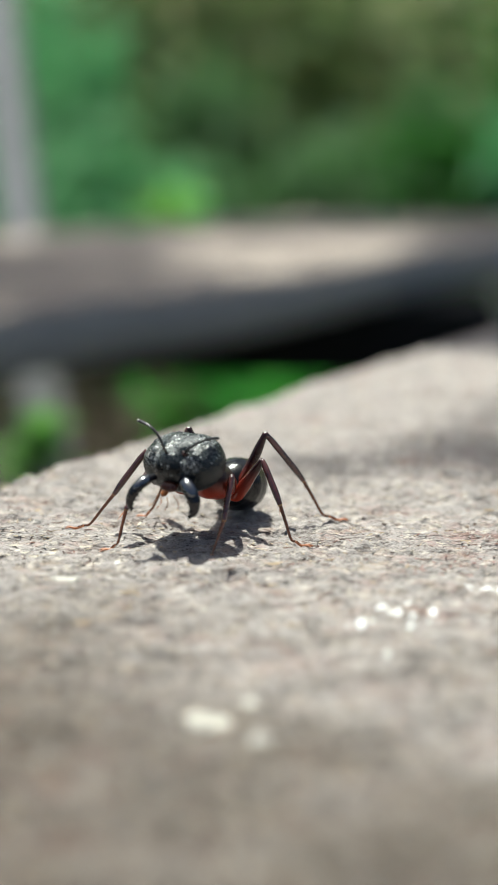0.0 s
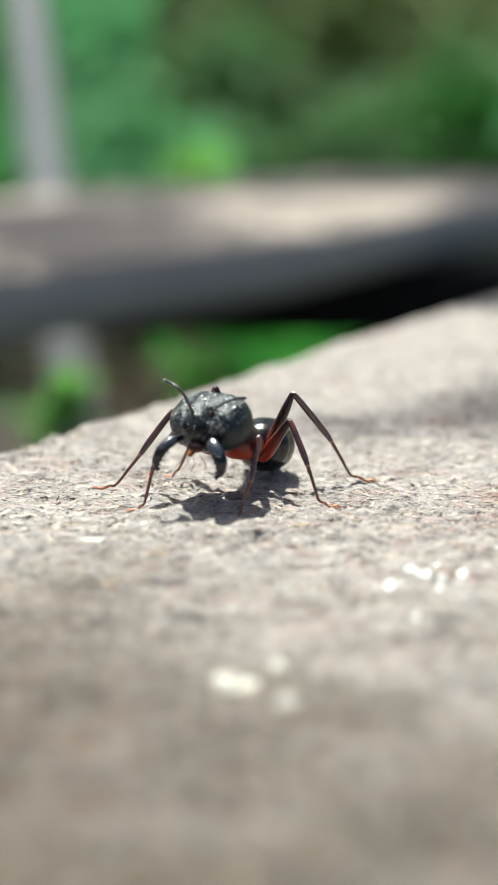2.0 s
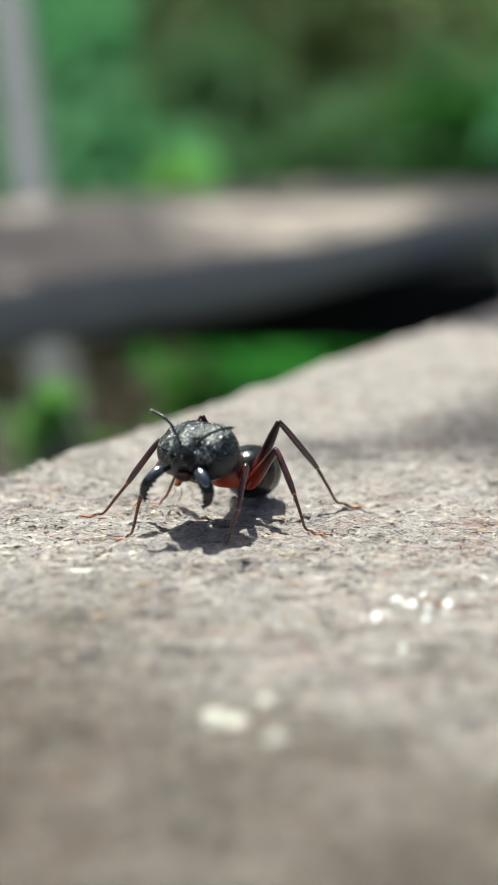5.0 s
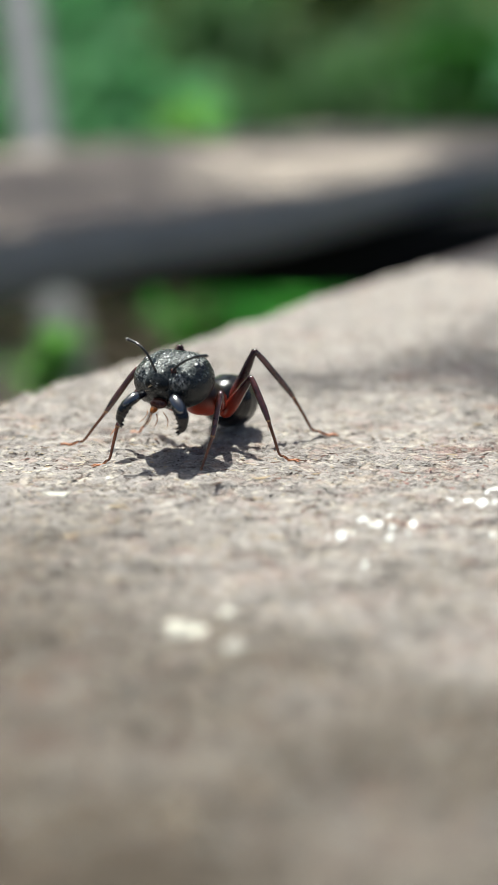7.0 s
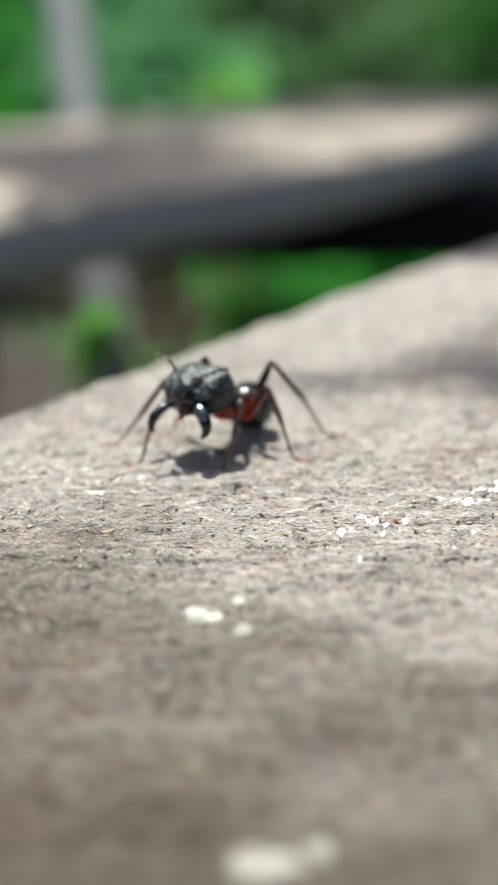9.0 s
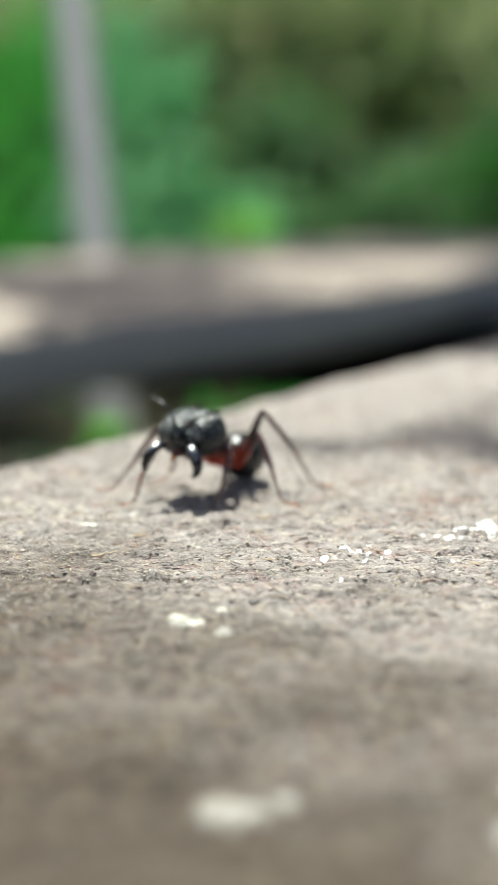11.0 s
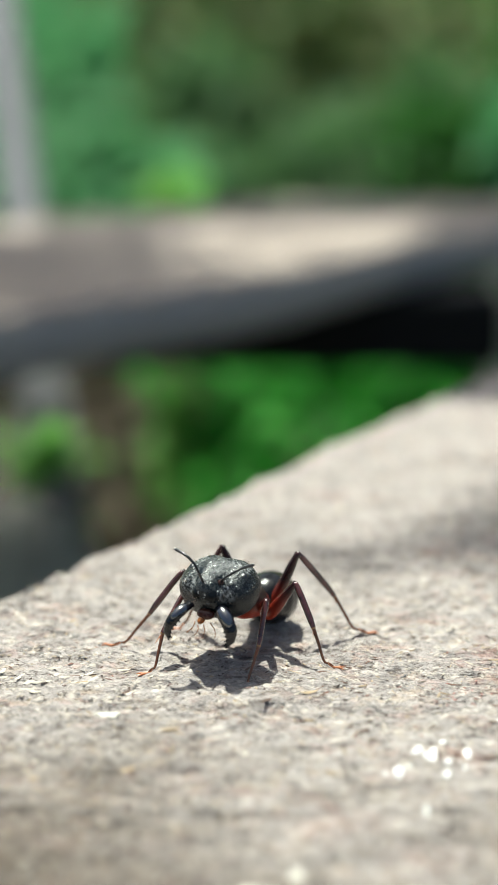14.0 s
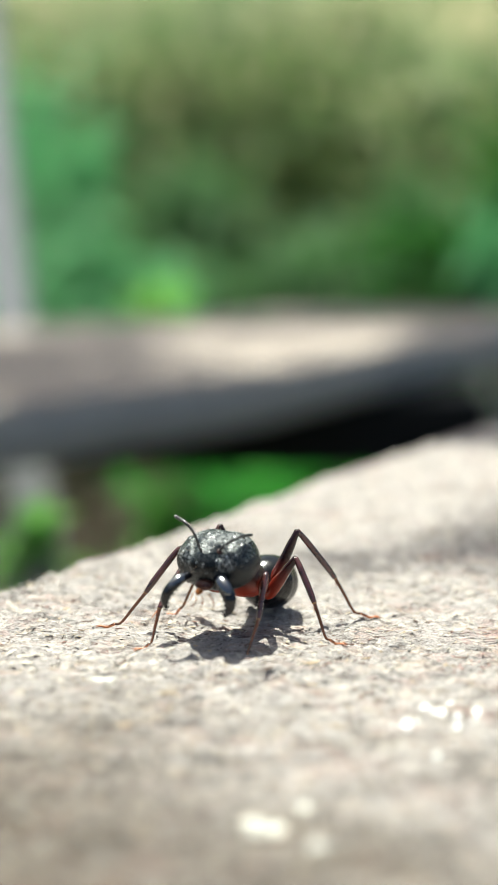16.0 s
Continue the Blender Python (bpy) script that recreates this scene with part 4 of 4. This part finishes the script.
# ---- plants ----
def leaf(p, d, up, length, width):
    """A pointed, folded leaf of six points."""
    d, s = d.normalized(), d.cross(up).normalized()
    n = s.cross(d)
    pts = [p, p + d * length * 0.35 + s * width * 0.5 + n * width * 0.15, p + d * length * 0.7 + s * width * 0.38 + n * width * 0.12,
           p + d * length - n * length * 0.12, p + d * length * 0.7 - s * width * 0.38 + n * width * 0.12, p + d * length * 0.35 - s * width * 0.5 + n * width * 0.15,
           p + d * length * 0.5]
    return pts, [(0, 1, 6), (1, 2, 6), (2, 3, 6), (3, 4, 6), (4, 5, 6), (5, 0, 6)]


def foliage(rng, blobs, count, size, stray=0.0, loose=False):
    """Leaves in uneven clumps: blobs are (centre, radii)."""
    weight = [b[1][0] * b[1][1] * b[1][2] for b in blobs]
    verts, faces = [], []
    for _ in range(count):
        c, r = rng.choices(blobs, weight)[0]
        u = Vector((rng.gauss(0, 1), rng.gauss(0, 1), rng.gauss(0, 1))).normalized()
        u *= min(abs(rng.gauss(0, 0.6)), 1.6) if loose else rng.uniform(0.03, 1.0) ** 0.5 * (1.5 if rng.random() < stray else 1.0)
        p = Vector(c) + Vector((u.x * r[0], u.y * r[1], u.z * r[2]))
        d = (u + Vector((rng.gauss(0, 0.5), rng.gauss(0, 0.5), rng.gauss(-0.1, 0.5)))).normalized()
        ln = size * rng.uniform(0.6, 1.3)
        up = (Vector((0, 0, 1)) + Vector((rng.gauss(0, 0.4), rng.gauss(0, 0.4), 0))).normalized()
        pts, fs = leaf(p, d, up, ln, ln * rng.uniform(0.35, 0.55))
        o = len(verts)
        verts += pts
        faces += [tuple(i + o for i in q) for q in fs]
    return verts, faces


def shrub(name, blobs, foot, count, size, mat, label, seed, stem=6.0, category="shrub", slope=0.0, rise=-120, loose=False):
    rng = random.Random(seed)
    thing = holder(name, (*foot, GROUND), label, category)
    base = Vector((*foot, GROUND))
    for c, r in blobs[:7]:
        c = Vector(c) - base + Vector((0, max(c[2] - rise, 0) * slope, 0))
        bend = Vector((rng.gauss(0, 0.06), rng.gauss(0, 0.06), 0)) * c.length
        linked("stem", *tube([(0, 0, -8), c * 0.45 + bend, c], [stem, stem * 0.7, stem * 0.3], 7, 4), BARK, thing)
    v, f = foliage(rng, blobs, count, size, 0.3 if slope else 0.0, loose)
    # crowns that lie back like a bank, so that the light falls on their face
    v = [p + Vector((0, max(p.z - rise, 0) * slope, 0)) for p in v]
    linked("crown", [p - base for p in v], f, mat, thing, smooth=False)
    return thing


def build_plants():
    shrub("lime_shrub", [((-47, 610, -25), (13, 14, 12)), ((-121, 610, -161), (16, 10, 16))],
          (-70, 620), 130, 20, LEAF_LIME, "small lime-green shrub in sunlight", 1, 3, loose=True)
    shrub("emerald_shrub", [((-138, 800, 60), (19, 12, 60)), ((-122, 815, -10), (24, 12, 36)), ((-190, 800, 40), (45, 14, 110)), ((-150, 820, -60), (52, 14, 50)), ((-72, 830, -25), (26, 10, 22))],
          (-130, 820), 4200, 17, LEAF_EMERALD, "bluish green leafy shrub", 2, slope=1.2, loose=True)
    shrub("emerald_shrub", [((174, 765, 5), (20, 8, 40)), ((206, 765, -30), (25, 8, 40))],
          (195, 770), 700, 15, LEAF_EMERALD, "bluish green leafy shrub in sunlight", 19, slope=1.0, loose=True)
    shrub("lime_sprig", [((-39.8, 168, -34), (4.4, 2.5, 3.4)), ((-40.6, 168, -38), (3.8, 2.5, 2.6))],
          (-56, 176), 95, 4.5, LEAF_LIME, "sunlit lime-green sprig growing up between the planks", 16, 0.5, "sprig", loose=True)
    shrub("side_shrub", [((-275, 800, 40), (48, 14, 110)), ((-265, 805, -50), (55, 14, 60))],
          (-270, 810), 2600, 17, LEAF_VIVID, "vivid green leafy shrub", 15, slope=1.2)
    shrub("dark_shrub", [((-75, 1400, 55), (60, 60, 55)), ((110, 1380, -20), (75, 60, 45)), ((-150, 1400, -40), (90, 60, 60)), ((20, 1400, -60), (100, 60, 50)), ((200, 1400, 30), (50, 60, 60))],
          (0, 1400), 5000, 27, LEAF_MID, "dense dark green shrub", 3, 8, slope=1.0, loose=True)
    shrub("bright_shrub", [((118, 780, 12), (32, 10, 34)), ((175, 790, -10), (45, 12, 50)), ((140, 800, -60), (60, 12, 50)), ((215, 780, 40), (45, 12, 80))],
          (150, 790), 2200, 16, LEAF_GRASS, "fresh green leafy shrub", 4, slope=1.0, loose=True)
    shrub("ground_fern", [((-12, 620, -145), (34, 20, 50)), ((-50, 660, -165), (30, 16, 45)), ((30, 600, -150), (55, 22, 45)), ((100, 620, -140), (60, 20, 45)), ((-10, 640, -260), (80, 40, 90)), ((90, 640, -260), (90, 40, 90)), ((180, 640, -200), (80, 30, 110))],
          (20, 620), 4200, 17, LEAF_VIVID, "low fresh green plant below the planks", 5, slope=0.9, rise=-340)
    shrub("olive_hedge", [((-500, 2000, 110), (330, 130, 310)), ((-150, 2050, 120), (300, 130, 310)), ((130, 2000, 120), (280, 130, 310)), ((520, 2050, 50), (270, 130, 270)), ((-250, 2000, -240), (450, 130, 160)), ((300, 2000, -240), (450, 130, 160))],
          (0, 2050), 15000, 40, LEAF_OLIVE, "tall olive green hedge behind the shrubs", 6, 18, "hedge", slope=0.8)
    shrub("straw_shrub", [((-450, 3000, 150), (160, 120, 130)), ((700, 3050, 180), (200, 120, 150)), ((100, 3050, 60), (260, 120, 130))],
          (0, 3050), 900, 90, LEAF_STRAW, "yellowish sunlit shrub behind the hedge", 7, 20)
    shrub("withered_shrub", [((-60, 625, -150), (28, 10, 28)), ((-88, 640, -205), (46, 12, 42)), ((-62, 600, -215), (36, 12, 42)), ((-135, 630, -150), (30, 10, 40))],
          (-62, 645), 900, 16, LEAF_BROWN, "withered brown undergrowth behind the planks", 12, 3, slope=0.9, rise=-260)
    shrub("grass_tuft", [((-45, 540, -126), (9, 5, 22)), ((-43, 540, -152), (10, 5, 18))],
          (-43, 545), 210, 14, LEAF_LIME, "pale green tuft of grass below the planks", 17, 1.5, "grass", slope=1.0, rise=-175, loose=True)
    shrub("leafy_tuft", [((29, 560, -106), (22, 6, 10)), ((70, 565, -118), (30, 6, 16)), ((-58, 560, -108), (14, 6, 9)), ((150, 520, -190), (60, 14, 68))],
          (60, 562), 1150, 13, LEAF_VIVID, "fresh green tuft of leaves below the planks", 18, 1.5, "plant", loose=True)
    shrub("leafy_tuft", [((-20, 532, -132), (15, 5, 22)), ((-24, 532, -156), (18, 5, 18))],
          (-22, 536), 240, 13, LEAF_VIVID, "fresh green tuft of leaves beside the grass below the planks", 23, 1.5, "plant", slope=1.0, rise=-175, loose=True)
    over = lambda *spots: [(tuple(Vector((x, y, 0)) + TO_SUN * (h / TO_SUN.z)), (rx, ry, 6)) for x, y, rx, ry, h in spots]
    swaying = shrub("swaying_twig", over((13, -20, 5, 1.6, 640), (18, -21, 6, 2, 640), (25, -22, 6, 2, 660)), (420, 520), 22, 7, LEAF_DARK, "small leafy twig swaying high over the plank", 13, 2, "twig")
    shrub("drooping_twig", over((10, 15, 5, 4, 640), (16, 18, 7, 5, 640), (25, 15, 7, 5, 660)), (470, 560), 26, 7, LEAF_DARK, "small drooping twig high over the plank", 14, 2, "twig")
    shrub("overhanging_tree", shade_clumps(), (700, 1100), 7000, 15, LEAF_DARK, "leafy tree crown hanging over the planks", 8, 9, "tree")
    # invented twig out of view, thins the sun on the far plank's lit patches
    shrub("dimming_twig", over((3, 392, 42, 62, 860), (-80, 263, 14, 10, 860)), (760, 1350), 140, 11, LEAF_DARK, "unseen sparse leafy twig added to dim the sunlit patches", 22, 3, "twig")
    shrub("far_branch", over((45, 92, 14, 12, 900)), (950, 1300), 30, 14, LEAF_DARK, "thin branch of a taller tree above the planks", 10, 6, "branch")
    # invented bushes out of view that darken reflections and low skylight
    for k, (cx, cy) in enumerate(((-900, -1500), (0, -1800), (900, -1500), (1500, -300), (-1500, -200))):
        blobs = [((cx + dx, cy + dy, z), (300, 240, 170)) for dx, dy, z in ((-250, 0, -230), (250, 60, -200), (0, 30, -60))]
        shrub("unseen_bush", blobs, (cx, cy), 700, 120, LEAF_DARK, "unseen dark leafy bush added to darken reflections", 20 + k, 20, "bush")
    return swaying


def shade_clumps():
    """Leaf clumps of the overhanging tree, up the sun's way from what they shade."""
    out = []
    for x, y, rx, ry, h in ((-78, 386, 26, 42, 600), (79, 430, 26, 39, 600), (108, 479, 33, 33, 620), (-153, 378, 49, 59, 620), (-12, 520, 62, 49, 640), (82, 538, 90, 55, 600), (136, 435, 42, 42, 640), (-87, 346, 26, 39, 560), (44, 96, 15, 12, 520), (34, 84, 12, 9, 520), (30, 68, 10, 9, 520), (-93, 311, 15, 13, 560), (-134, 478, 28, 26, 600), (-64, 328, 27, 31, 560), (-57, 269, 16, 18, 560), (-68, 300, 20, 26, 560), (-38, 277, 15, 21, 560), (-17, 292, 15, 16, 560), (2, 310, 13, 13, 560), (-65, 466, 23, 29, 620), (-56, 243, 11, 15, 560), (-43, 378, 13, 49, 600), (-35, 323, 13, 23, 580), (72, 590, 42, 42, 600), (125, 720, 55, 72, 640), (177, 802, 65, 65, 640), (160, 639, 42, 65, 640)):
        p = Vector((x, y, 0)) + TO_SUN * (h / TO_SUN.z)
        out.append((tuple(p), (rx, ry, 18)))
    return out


build_ground()
build_stone()
build_bank()
build_slabs()
build_supports()
FEELERS = build_ant()
build_specks()
build_litter()
build_flake()
TWIG = build_plants()


def motions():
    """The ant sways its feelers, and a twig overhead moves in the wind."""
    home = TWIG.matrix_basis.copy()
    walk(TWIG, [(t, Matrix.Translation(Vector((s, 0, 0)) * MM) @ home) for t, s in ((0, 34), (1.3, 32), (1.8, 4), (2.3, 30), (4, 34), (7, 32), (9, 28), (11.0, 14), (11.8, 5), (12.5, 16), (13.0, 12), (13.5, 0), (14.0, 18), (14.6, 30), (16, 36))])
    for ob, sway in zip(FEELERS, (((0, 0), (8, 1), (14, 0), (15, -6), (16, -6)), ((0, 0), (8, -1), (14, 0), (15, 3), (16, 3)))):
        here = ob.matrix_basis.copy()
        walk(ob, [(t, here @ pose(0, 0, 0, 0, 0, a)) for t, a in sway])


motions()
